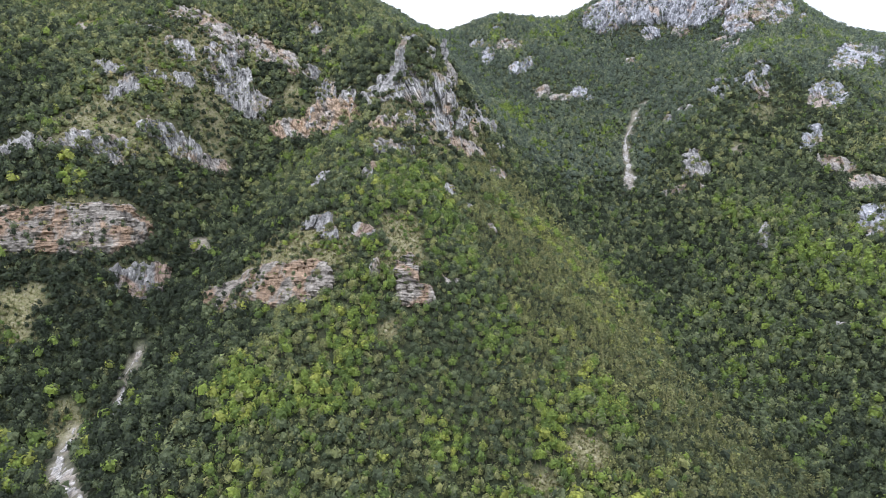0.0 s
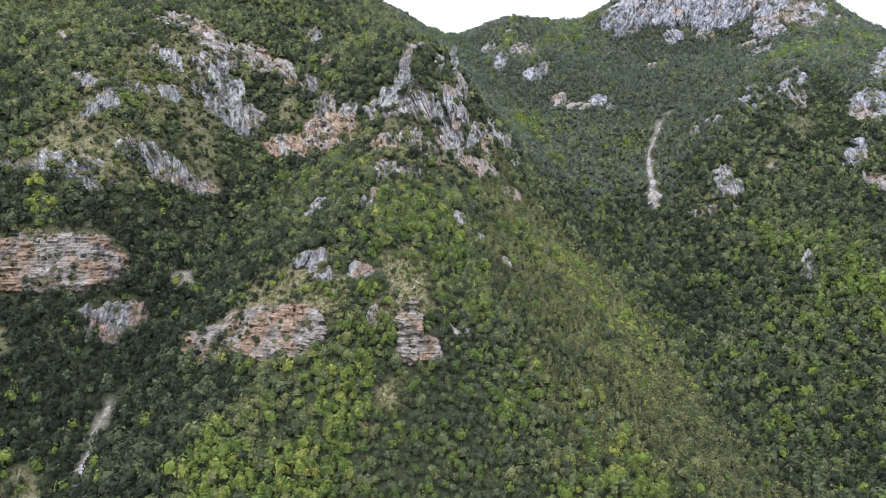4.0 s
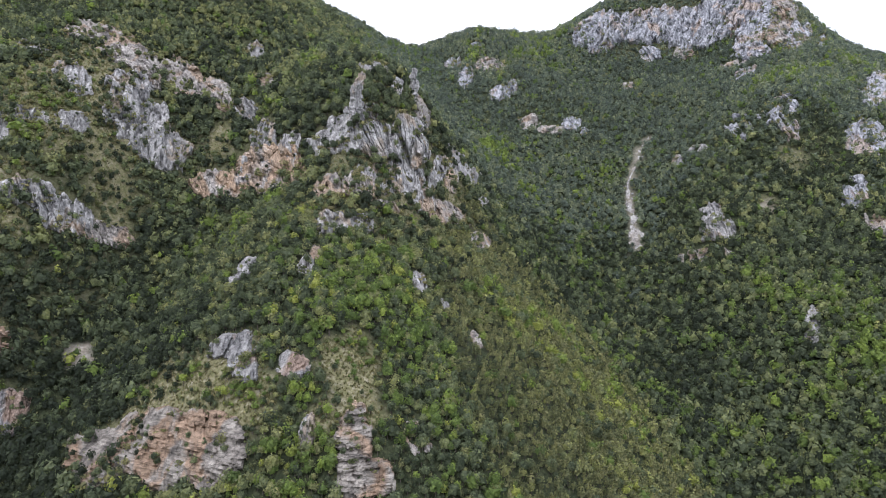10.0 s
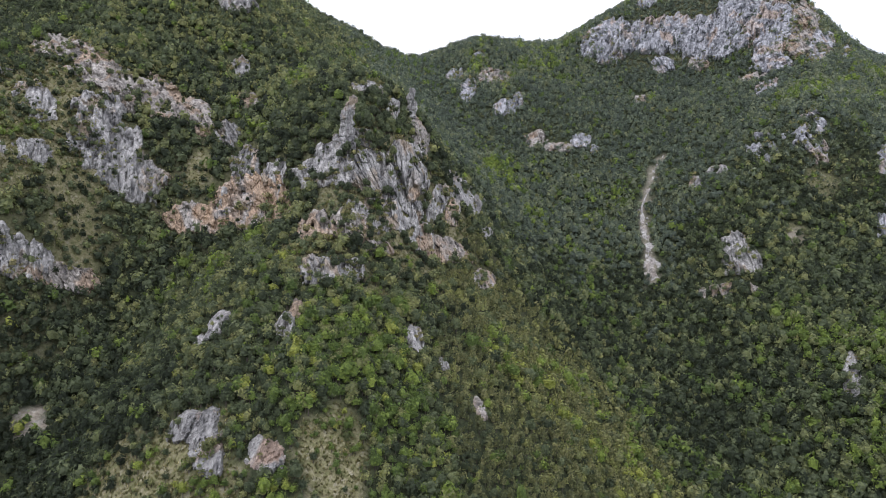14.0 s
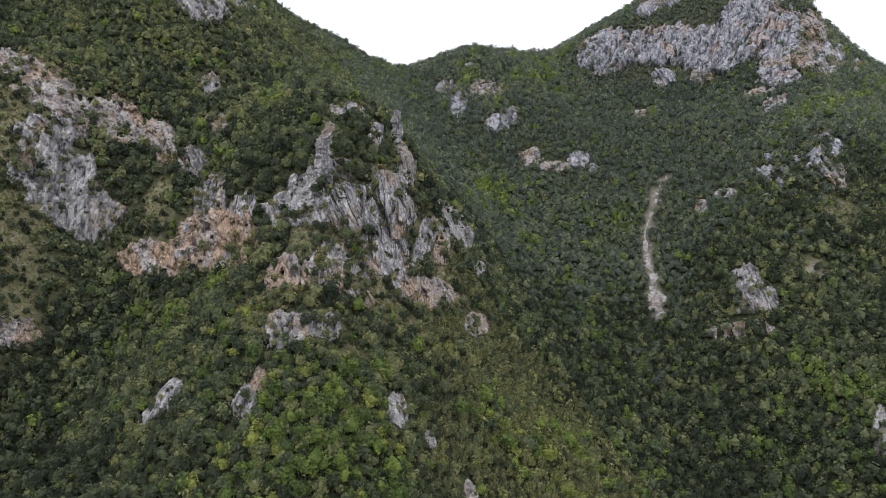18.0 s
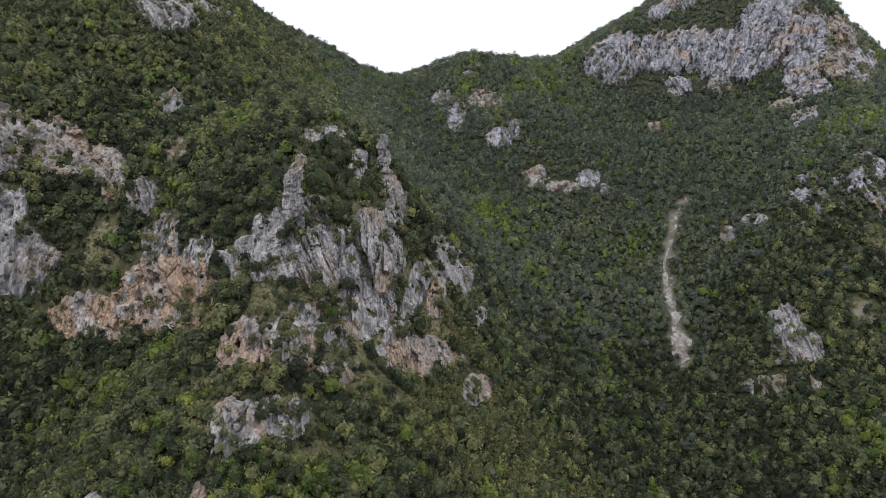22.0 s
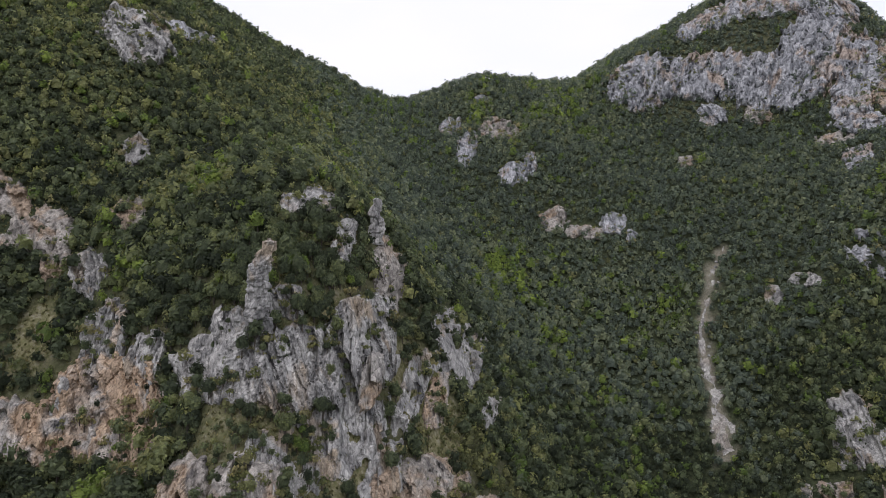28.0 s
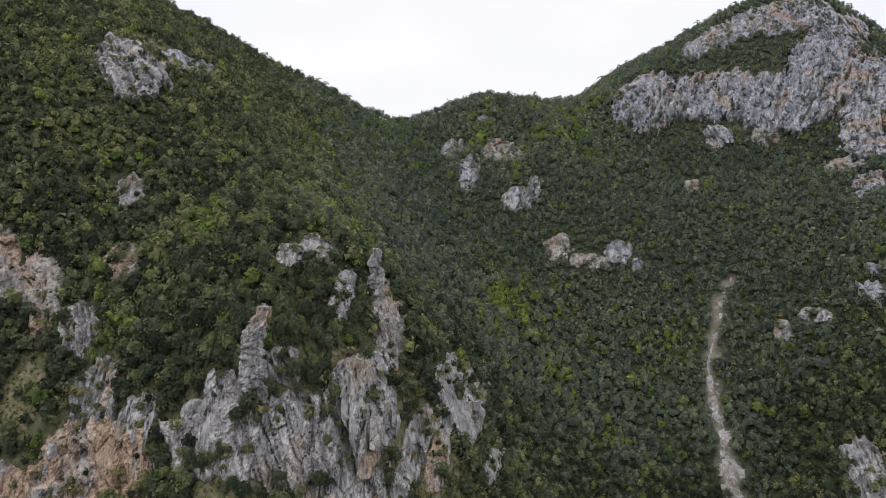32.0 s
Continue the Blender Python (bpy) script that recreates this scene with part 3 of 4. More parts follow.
def crag(kind, x, y, z, width, height, facing, roll, depth, cover=0.02, lobes=None):
    """A rock face that stands out of the hillside: blocks between joints, ragged edges sunk in the ground."""
    seed = 100 + 37 * len(CRAGS)
    a, r = radians(facing), radians(roll)
    out, side = np.array((math.sin(a), -math.cos(a), 0)), np.array((math.cos(a), math.sin(a), 0))
    up = np.array((0, 0, 1.0))
    ax_u, ax_v = side * math.cos(r) - up * math.sin(r), side * math.sin(r) + up * math.cos(r)
    res = min(1.1, max(0.32 if y < 420 else 0.6, math.sqrt(width * height) / 72))
    width, height = 1.1 * width, (0.9 if kind == "banded" and not lobes else 1.1) * height
    lobes = lobes or [(0, 0, 0.41 * width, 0.41 * height, 0)]
    nu, nv = int(width * 1.4 / res) + 2, int(height * 1.4 / res) + 2
    um, vm = np.meshgrid(np.linspace(-0.7, 0.7, nu) * width, np.linspace(-0.7, 0.7, nv) * height)
    p = np.array((x, y, z)) + um[..., None] * ax_u + vm[..., None] * ax_v
    lo, hi = np.full(um.shape, -60.0), np.full(um.shape, 60.0)
    for _ in range(14):
        s = (lo + hi) / 2
        inside = LAND.height(p[..., 0] + s * out[0], p[..., 1] + s * out[1]) > p[..., 2]
        lo, hi = np.where(inside, s, lo), np.where(inside, hi, s)
    s = np.clip((lo + hi) / 2, -0.9 * height - depth, 0.9 * height + depth)
    m, big, small, tiny = rock_mask(um, vm, lobes, kind, seed, cover)
    crest = np.max([LAND.height(p[..., 0] + (s - back) * out[0], p[..., 1] + (s - back) * out[1]) for back in (2, 4, 7, 11)], 0) - p[..., 2]
    m = np.minimum(m, crest / 1.5)
    body = np.clip((m + 0.03) / 0.10, 0, 1)
    swell = np.clip(m / 0.7, 0, 1)
    rise = vm / height + 0.5
    w = depth * (0.12 + 0.30 * swell + 0.22 * rise * swell) + (0.12 if kind == "banded" else 0.25) * depth * (big[0] - 0.5)
    sheer = 0.5 if kind == "banded" else 1.0
    w = w + sheer * (facet(big, 1.0, 1.0, 0.5) + facet(small, 0.5, 0.55, 0.40) + facet(tiny, 0.2, 0.22, 0.14) * (res < 0.5))
    if kind == "banded":
        bed = vm / 1.15 + 0.5 * fbm(um / 18, vm / 12, 3, seed + 40)
        post = cells(um / 2.4, np.floor(bed / 2.5), seed + 44)
        w = w + facet(post, 0.7, 0.5, 0.4) + 0.40 * (bed - np.floor(bed)) * (0.5 + value_noise(um / 6, np.floor(bed), seed + 41))
    else:
        fin = cells((um + (0.12 + 0.28 * math.sin(seed)) * vm + 0.4 * fbm(um / 5, vm / 5, 2, seed)) / 2.6, vm / 15, seed + 42)
        w = w + facet(fin, 1.1, 1.2, 0.9) * (1.0 if kind in ("grey", "high") else 0.6)
    w = w + 0.09 * fbm(um / 0.8, vm / 1.6, 3, seed + 9)
    w = np.where(body > 0, body * np.maximum(w, 0.15) - 1.1 * (1 - body), -2.0)
    pos = p + (s + w)[..., None] * out + (0.12 * np.maximum(w, 0))[..., None] * up
    faces = grid_faces(nv, nu)
    centre = np.array((x, y, z))
    shown = (body.ravel()[faces] > 0.02).any(1)
    label, order, sizes = pieces(shown.reshape(nv - 1, nu - 1))
    ob = None
    for k in order[:18]:
        if ob and sizes[k - 1] < 9:
            break
        mine = faces[label.ravel() == k]
        used, inverse = np.unique(mine, return_inverse=True)
        made = mesh_object("crag" if ob is None else "outcrop", pos.reshape(-1, 3)[used] - centre, inverse.reshape(mine.shape), ROCK[kind], ob)
        if ob is None:
            ob = made
            ob.location = centre
            tagged(ob, CRAG_LABEL[kind], "crag", group="crags on the mountainside")
    if ob is None:
        return
    rng = random.Random(seed)
    strong = np.argwhere(body > 0.8)
    bu, bv = BLOCK_SIZE[kind]
    for _ in range(min(9, 3 + int(width * height / 100)) if len(strong) else 0):
        j, i = strong[rng.randrange(len(strong))]
        part = bpy.data.objects.new("block", BLOCKS[kind][rng.randrange(5)])
        scene.collection.objects.link(part)
        part.parent = ob
        size = rng.uniform(0.3, 0.62) * (0.6 + 0.02 * math.sqrt(width * height))
        part.matrix_basis = Matrix.LocRotScale(Vector(pos[j, i] - centre - 0.45 * size * out), Euler((rng.uniform(-0.3, 0.3), rng.uniform(-0.4, 0.4), a + rng.uniform(-0.5, 0.5))),
                                               Vector((size * min(bu, 2.6) / 2.2, size, size * min(bv, 2.2) / 1.8)))
    CRAGS.append((centre, ax_u, ax_v, out, max(width, height) / 2, lobes, kind, seed, cover, depth))


PINNACLES = []


def pinnacle(kind, x, y, z, width, height, facing, seed, label):
    """A free-standing fin of stacked, jointed rock, rooted in the slope."""
    n, levels = 26, max(14, int(height / 0.38))
    t, h = np.meshgrid(np.linspace(0, 2 * math.pi, n, endpoint=False), np.linspace(0, 1, levels))
    along, high = t * width / 2, h * height
    value, du, dv, crack = cells(along / 1.5 + seed, high / 1.9, seed)
    fine, fu, fv, _ = cells(along / 0.8, high / 0.9 + seed, seed + 3)
    shape = (1.08 - 0.5 * h ** 1.6) * (0.66 + 0.62 * value + 0.34 * fine - 0.22 * crack + 0.35 * (value - 0.5) * du)
    shape = shape * (1 + 0.16 * fbm(h * 3.1 + seed, h * 0 + 2.0, 2, seed + 4))
    shape = np.where(h > 0.97, shape * 0.35, shape)
    a = radians(facing)
    lx = np.cos(t) * shape * width / 2 + 0.10 * height * (fbm(h * 2 + seed, h * 0, 2, seed + 6))
    ly = np.sin(t) * shape * width / 2 * 0.75
    pos = np.stack((lx * math.cos(a) - ly * math.sin(a), lx * math.sin(a) + ly * math.cos(a), high), -1)
    k = np.arange(levels * n).reshape(levels, n)
    faces = np.stack((k[:-1], np.roll(k[:-1], -1, 1), np.roll(k[1:], -1, 1), k[1:]), -1).reshape(-1, 4)
    top = np.stack((k[-1, 0:n - 3:2], k[-1, 1:n - 2:2], k[-1, 2:n - 1:2], np.full(len(range(0, n - 3, 2)), k[-1, n - 1])), -1)
    ob = mesh_object("pinnacle", pos.reshape(-1, 3), np.concatenate((faces, top)), ROCK[kind])
    ob.location = (x, y, z)
    tagged(ob, label, "rock pinnacle", group="pinnacles on the spur")
    PINNACLES.append((x, y, width))


# the crags: kind, place, width, height, facing, lean in the face, depth
crag("banded", -160, 291, 159, 66, 25.4, 20, 0, 6, 0.2)
crag("dull", -123, 285, 138, 26.5, 13.1, 25, 0, 4)
crag("banded", -13, 246, 142, 8.8, 15.0, 5, 0, 6, 0.25)
crag("banded", -9, 239, 134, 13.6, 8.2, 4, 0, 5)
crag("grey", -24, 247, 143, 4.0, 6.9, 3, 0, 4)
crag("tan", 2, 250, 141, 11, 6.5, 8, 0, 2, -0.65)
crag("grey", -32, 295, 182, 5.0, 6.3, 4, 0, 4)
crag("tan", -30, 300, 186, 3.9, 5.2, 5, 0, 3)
crag("grey", 3, 310, 176, 7.4, 6.7, 18, 20, 4)
crag("grey", 11, 309, 169, 3.7, 4.0, 17, 0, 3)
crag("tan", 21, 297, 159, 3.8, 4.5, 14, 0, 3)
crag("grey", -53, 305, 181, 7.5, 6.4, -5, -20, 4)
crag("grey", -57, 301, 176, 3.7, 4.4, -5, 0, 3)
crag("high", 48, 624, 348, 9.5, 5.5, -5, 0, 3)
crag("high", 179, 603, 336, 15.3, 13.9, -20, 0, 4)
crag("tan", 202, 593, 335, 15.3, 11.9, -27, 0, 4)
crag("high", 235, 552, 324, 21.2, 11.3, -33, 0, 4)
crag("tan", 219, 550, 315, 17.5, 8.4, -35, 0, 3)
crag("high", 217, 525, 303, 13.4, 13.4, -36, 0, 4)
crag("tan", 155, 577, 306, 7.6, 7.6, -20, 0, 3)
crag("grey", 166, 360, 157, 5.5, 13.4, -32, 0, 3)
crag("grey", 156, 484, 240, 7.3, 7.3, -32, 0, 3)
crag("grey", 167, 481, 247, 14.7, 5.4, -37, 0, 3, -0.25)
crag("grey", 172, 300, 117, 9.0, 3.4, -28, 0, 3)
crag("grey", -187, 311, 197, 28.2, 12.5, 23, 0, 3, -0.5)
crag("tan", -147, 316, 194, 12.8, 12.8, 28, 0, 3, -0.5)
crag("ochre", -12.6, 245.4, 144, 2.6, 10, 5, 0, 7, 0.2)
# broken faces: as above, then lobes of each (across, up, half width, half height, lean)
crag("banded", -64, 254, 135, 44.3, 24, 17, 0, 6, -0.05, [(-12.9, -2.8, 8.8, 4.8, -10), (2.3, 1.6, 12.7, 6.6, -8), (14.8, 4.6, 7.3, 6, 0)])
crag("dull", -46, 266, 159, 16.8, 16.4, 12, 0, 5, 0.15, [(-1.2, 1.6, 6, 2.9, -10), (1.9, -2.6, 4.6, 2.6, 20)])
crag("dull", -31, 261, 157, 11.3, 7.3, 9, 0, 4, -0.1, [(0, 0, 4.6, 2.6, 5)])
crag("grey", -110, 380, 240, 35.3, 45.0, 19, 0, 6, 0.2, [(-9.3, 14.2, 8.2, 8.3, 0), (-6.1, 2.4, 10, 10, 10), (2.4, -8.3, 12.8, 8.3, 35)])
crag("grey", -131, 335, 202, 29.7, 23.0, 25, 0, 5, 0.2, [(-5.5, 4.6, 8.4, 4.5, 18), (3.5, -1.6, 9.9, 5.4, 32)])
crag("tan", -117, 345, 193, 23.8, 14.0, 22, 0, 4, 0, [(0, 0, 11.2, 4.2, 15)])
crag("grey", -154, 315, 195, 31.4, 19.6, 30, 0, 4, 0.1, [(-4.6, 3.5, 10.5, 4.9, 8), (7, -1.4, 6.8, 5.7, 30)])
crag("tan", -138, 407, 282, 46.2, 34.8, 21, 0, 4, -0.3, [(-7.6, 6.7, 14.2, 8, 20), (6.3, -6.1, 15.8, 8, 22)])
crag("tan", -103, 401, 264, 37.3, 30.7, 16, 0, 4, -0.25, [(-6.3, 3.1, 9, 10, 40), (7.2, -3, 9.3, 7.5, 22), (15.5, -7.7, 3.6, 8.5, 0)])
crag("grey", -153, 380, 265, 33.8, 34.2, 25, 0, 3, -0.1, [(-8.5, 10.2, 7.3, 4.2, 25), (8.1, -6.8, 5.6, 8.8, -25)])
crag("grey", -160, 344, 236, 25.7, 21.5, 28, 0, 3, -0.05, [(-5.5, 4.8, 6.6, 4.9, 10), (5.9, -3.6, 5.3, 5.7, 20)])
crag("grey", -140, 354, 237, 27.5, 10.9, 25, 0, 3, -0.05, [(-6.5, 0.6, 6.7, 3.8, 10), (7.3, -0.4, 5.8, 4.1, 10)])
crag("grey", -159, 336, 225, 8.1, 7.8, 29, 0, 3, -0.1, [(0, 0, 4, 3.9, 0)])
crag("grey", -80, 436, 288, 12, 12, 12, 0, 3, -0.1, [(0, 0, 4.4, 5.2, -15)])
crag("tan", -70, 407, 266, 11.6, 12.0, 11, 0, 3, -0.1, [(0, 0, 4.7, 5, -15)])
crag("grey", -75, 394, 250, 13.9, 15.3, 12, 0, 4, 0.1, [(0, 0, 4.8, 6.2, -25)])
crag("ochre", -61, 369, 219, 30.2, 23.4, 12, 0, 6, 0.25, [(2.1, 0, 11.2, 9.5, -12), (-9.4, -6.8, 5.7, 4.6, 0)])
crag("ochre", -83, 372, 214, 13.7, 9.8, 15, 0, 5, 0.2, [(0, 0, 6.9, 4.9, 0)])
crag("grey", -56, 375, 232, 23.0, 19.9, 10, 0, 4, 0, [(-6.6, 2.8, 4.9, 7.2, 0), (4.6, -2.5, 4, 6, 0)])
crag("high", 167, 619, 360, 83.2, 38.2, -20, 0, 9, 0.35, [(-20.6, 0, 18.9, 16.7, -8), (14.2, 1, 27.4, 13.7, 0)])
crag("high", 223, 600, 367, 58.6, 52.0, -29, 0, 10, 0.35, [(-8.5, -11.2, 20.8, 14.8, 0), (12.6, 3.5, 16.7, 22.5, 0)])
crag("high", 246, 573, 350, 25.9, 56.1, -33, 0, 9, 0.3, [(0, 0, 9.3, 27, 8)])
crag("high", 213, 636, 407, 85.2, 41.5, -25, 0, 6, 0.1, [(-27.8, -6.7, 13.1, 7.4, -40), (-9.2, 3.1, 18.6, 10.9, -22), (19.3, 8.6, 23.3, 12.1, 0)])
crag("high", 251, 609, 395, 33.2, 39.4, -31, 0, 7, 0.2, [(0, 0, 13.8, 17.6, 10)])
crag("tan", 267, 576, 356, 20.8, 52.2, -31, 0, 8, 0.3, [(0, 0, 8.2, 25.5, 5)])
crag("high", 272, 562, 340, 18.6, 31.0, -33, 0, 6, 0.1, [(0, 0, 6.9, 14.5, 10)])
crag("high", 289, 561, 335, 4.8, 14.5, -34, 0, 5, 0.1, [(0, 0, 2.4, 7.2, 0)])
crag("high", 34, 594, 316, 23.0, 35.2, -3, 0, 5, 0, [(-4.5, 11.2, 6.4, 5.6, 0), (3.5, -4.5, 5.2, 11.2, 10)])
crag("tan", 56, 599, 325, 24.5, 16.2, -6, 0, 5, 0.1, [(0, 0.5, 10.8, 6.6, 5)])
crag("high", 62, 567, 298, 22.0, 20.5, -8, 0, 5, 0, [(-1.9, -1.4, 6.8, 6.6, -15), (7.5, 4.4, 3.5, 6.2, 0)])
crag("tan", 85, 537, 271, 31.8, 18.3, -12, 0, 4, 0, [(-8, 1.4, 6.2, 6, -20), (5.7, -5.1, 10, 3.2, 5)])
crag("high", 106, 531, 268, 16.5, 13.6, -16, 0, 4, 0.05, [(-2.7, 2.3, 5.5, 4.5, 0), (5.9, -3.5, 2.3, 3.3, 0)])
crag("high", 191, 466, 258, 28.9, 18.0, -27, 0, 5, -0.55, [(-6.1, 0, 8.3, 9, 0), (5.3, 2.7, 8.5, 4.2, -10)])
crag("high", 206, 457, 262, 14.6, 33.8, -29, 0, 5, -0.35, [(-0.6, 7.1, 6.7, 9.8, 0), (2.6, -9.9, 4.7, 7, 0)])
crag("grey", 152, 419, 202, 17.4, 18.0, -28, 0, 5, -0.05, [(-3.3, 0.1, 5.4, 8.8, 0), (2.4, -3.2, 5.6, 4.9, 10)])
crag("tan", 142, 410, 185, 25.1, 11.2, -27, 0, 4, -0.35, [(0, 0, 12.1, 3.5, -10)])
crag("grey", -17, 397, 271, 15.6, 9.7, 8, 0, 4, 0.1, [(-4.3, -2.3, 3.5, 2.6, 0), (2.6, 0, 4.3, 2.9, 35)])
crag("grey", -7, 392, 259, 6, 14, 5, 12, 4, -0.05)
crag("tan", 5, 399, 250, 12.9, 24.3, 2, 0, 4, 0.1, [(0, -2.7, 3.7, 8.8, 20), (-2.2, 7, 2.2, 4.7, 20)])
crag("grey", -34, 367, 237, 18.9, 16.0, 14, 0, 4, 0, [(-1.2, -3, 4.6, 2.4, -25), (3.4, 1.9, 4.3, 4.4, -35)])
crag("grey", -23, 360, 236, 5.5, 11.3, 11, 0, 5, 0.1, [(0, 0, 2.8, 5.7, 0)])
crag("grey", -29, 355, 229, 20.1, 8.6, 14, 0, 4, -0.05, [(0, 0, 10, 4.3, 0)])
crag("grey", -18, 367, 244, 7.8, 7.3, 9, 0, 4, -0.1, [(0, 0, 3.9, 3.6, 0)])
crag("grey", -13, 359, 230, 15.8, 15.7, 8, 0, 5, 0.15, [(0, 0, 7.9, 7.8, 0)])
crag("grey", -1, 375, 232, 19.0, 25.1, 4, 0, 7, 0.25, [(-0, -0.6, 7.7, 10.8, 10), (-1.5, 9, 5, 3.5, 0)])
crag("ochre", 2, 370, 226, 6.1, 10.5, 3, 0, 13, 0.6, [(0, 0, 2.1, 5, 12)])
crag("grey", 12, 383, 223, 10.3, 14.3, 0, 0, 4, 0.1, [(0, 0, 3.1, 6.4, 20)])
crag("grey", 26, 418, 228, 19.3, 19.6, -4, 0, 5, 0, [(-5.3, 1.6, 3.7, 7.9, 5), (3.8, -0.8, 4.2, 8.3, 12)])
crag("ochre", 18, 389, 218, 7.5, 10.6, -2, 0, 4, 0, [(0, 0, 2.9, 4.9, 10)])
crag("grey", 34, 407, 210, 6.2, 6.6, -6, 0, 4, -0.05, [(0, 0, 2.8, 3, 5)])
crag("tan", -10, 336, 203, 12.0, 8.1, 8, 0, 4, 0.0, [(0, 0, 5.5, 2.7, 15)])
crag("tan", 15, 368, 202, 21.8, 12.9, -1, 0, 5, 0.15, [(0, 0, 10.2, 4, 15)])
crag("ochre", 30, 378, 191, 9.9, 8.5, -6, 0, 4, 0.15, [(0, 0, 4.2, 2.8, 25)])
crag("grey", 6, 363, 206, 9.0, 10.2, 1, 0, 4, 0.0, [(0, 0, 4.5, 5.1, 0)])
crag("grey", -6, 353, 216, 30.6, 14.2, 6, 0, 3, -0.3, [(0, 0, 15.3, 7.1, 0)])
crag("high", 301, 511, 289, 36.4, 39.7, -31, 0, 8, 0.3, [(-3.2, -6, 12.2, 8.9, -30), (5.5, 6.8, 12.7, 13.1, 0)])
crag("high", 248, 449, 250, 26.6, 27.3, -29, 0, 4, -0.1, [(0, 0, 10.2, 10.8, 20)])
crag("high", 222, 419, 218, 15.0, 19.6, -28, 0, 4, -0.1, [(0, 0, 5.4, 8.7, 15)])
crag("tan", 228, 390, 193, 36.4, 26.4, -30, 0, 4, -0.1, [(-6.7, 5.5, 10.7, 4.3, 20), (8.2, -6.7, 9.3, 4.9, 10)])
crag("high", 214, 347, 165, 19.0, 18.1, -32, 0, 4, 0, [(0, 0, 7.9, 7.2, 15)])
crag("grey", -96, 475, 338, 23.2, 24.7, 23, 0, 7, 0.2, [(0, 0, 11.6, 12.3, 0)])
crag("high", -84, 503, 346, 20.5, 12.0, 18, 0, 6, 0.1, [(0, 0, 9.8, 5.2, 5)])
crag("grey", -22, 317, 197, 19.7, 10.0, 7, 0, 7, 0.45, [(-3.9, -0.8, 5.9, 3.5, 0), (4.1, 0, 4.8, 3.3, 25)])
crag("tan", -24, 337, 210, 21.4, 11.8, 7, 0, 6, 0.25, [(-6, -0.1, 4.7, 4.8, 0), (4.1, 0, 6.2, 5.4, 5)])

pinnacle("grey", -22, 361, 238, 4.3, 21, 5, 3, "pale grey limestone spike standing on the spur crest")
pinnacle("grey", -25, 357, 231, 3.6, 13, 10, 8, "blocky grey limestone fin below the spike")
pinnacle("grey", -71, 372, 214, 2.8, 12, 0, 12, "slender grey limestone fin beside the rusty cliff")
pinnacle("ochre", -60, 377, 226, 3.6, 13, 20, 15, "narrow leaning limestone fin above the rusty cliff")
pinnacle("grey", 0, 401, 258, 4.0, 13, 0, 21, "grey limestone block on the edge of the spur")
pinnacle("grey", 24, 421, 222, 3.4, 12, 0, 25, "grey limestone fin on the flank of the spur")
pinnacle("grey", 30, 415, 214, 3.0, 13, 10, 29, "streaked grey limestone fin on the flank of the spur")


# ---------------------------------------------------------------- forest
SHAPES = {  # crown: radius, height of the middle, half height, lobes, how far the lobes spread
    "oak": (1.62, 1.7, 2.3, 6, 0.6), "broadleaf": (1.75, 2.0, 2.5, 7, 0.6), "heath": (1.35, 1.5, 2.3, 4, 0.45), "shrub": (1.4, 0.6, 1.1, 5, 0.6),
}


def crown(species, rings, around, leaves, leaf, seed):
    """A crown of unit size: many loose sprays of leaves over several lobes, about a small dense heart."""
    rng = np.random.default_rng(seed)
    radius, mid, half, lobes, spread = SHAPES[species]
    ang = rng.uniform(0, 2 * math.pi) + np.arange(lobes) * 2.4
    rad = np.sqrt((np.arange(lobes) + 0.4) / lobes) * spread * rng.uniform(0.75, 1.1, lobes)
    centre = np.stack((np.cos(ang) * rad, np.sin(ang) * rad, rng.uniform(-0.1, 0.62, lobes) * (1.1 - rad)), -1)
    size = rng.uniform(0.36, 0.56, lobes)

    def reach(d):
        b = d @ centre.T
        disc = size ** 2 - (centre ** 2).sum(1) + b ** 2
        return np.maximum(0.5, np.where(disc > 0, b + np.sqrt(np.maximum(disc, 0)), 0).max(1))

    scale = np.array((radius, radius, half))
    polar, turn = [0.0], [0.0]
    for k in range(rings):
        for q in range(around):
            polar.append(math.radians(112) * (k + 1) / rings)
            turn.append((q + 0.5 * k) * 2 * math.pi / around)
    polar, turn = np.array(polar) + rng.normal(0, 0.10, len(polar)), np.array(turn) + rng.normal(0, 0.12, len(turn))
    d = np.stack((np.sin(polar) * np.cos(turn), np.sin(polar) * np.sin(turn), np.cos(polar)), -1)
    heart = d * (reach(d) * rng.uniform(0.58, 0.88, len(d)))[:, None] * scale
    faces = [(0, 1 + q, 1 + (q + 1) % around) for q in range(around)]
    for k in range(rings - 1):
        a, b = 1 + k * around, 1 + (k + 1) * around
        for q in range(around):
            n = (q + 1) % around
            faces += [(a + q, b + q, a + n), (a + n, b + q, b + n)]
    k = np.arange(leaves)
    rise = np.clip(1 - 1.22 * (k + 0.5) / leaves + rng.normal(0, 0.05, leaves), -0.3, 1)   # even cover, from the top down
    flat, turn = np.sqrt(1 - rise ** 2), k * 2.39996 + rng.normal(0, 0.25, leaves)
    d = np.stack((flat * np.cos(turn), flat * np.sin(turn), rise), -1)
    at = d * (reach(d) * rng.uniform(0.70, 1.12, leaves))[:, None] * scale
    normal = d * np.array((1.25, 1.25, 0.8)) + 0.30 * rng.normal(size=(leaves, 3))
    normal /= np.linalg.norm(normal, axis=1)[:, None]
    t1 = np.cross(normal, rng.normal(size=(leaves, 3)))
    t1 /= np.linalg.norm(t1, axis=1)[:, None]
    t2 = np.cross(normal, t1)
    s = leaf * rng.uniform(0.65, 1.35, leaves)
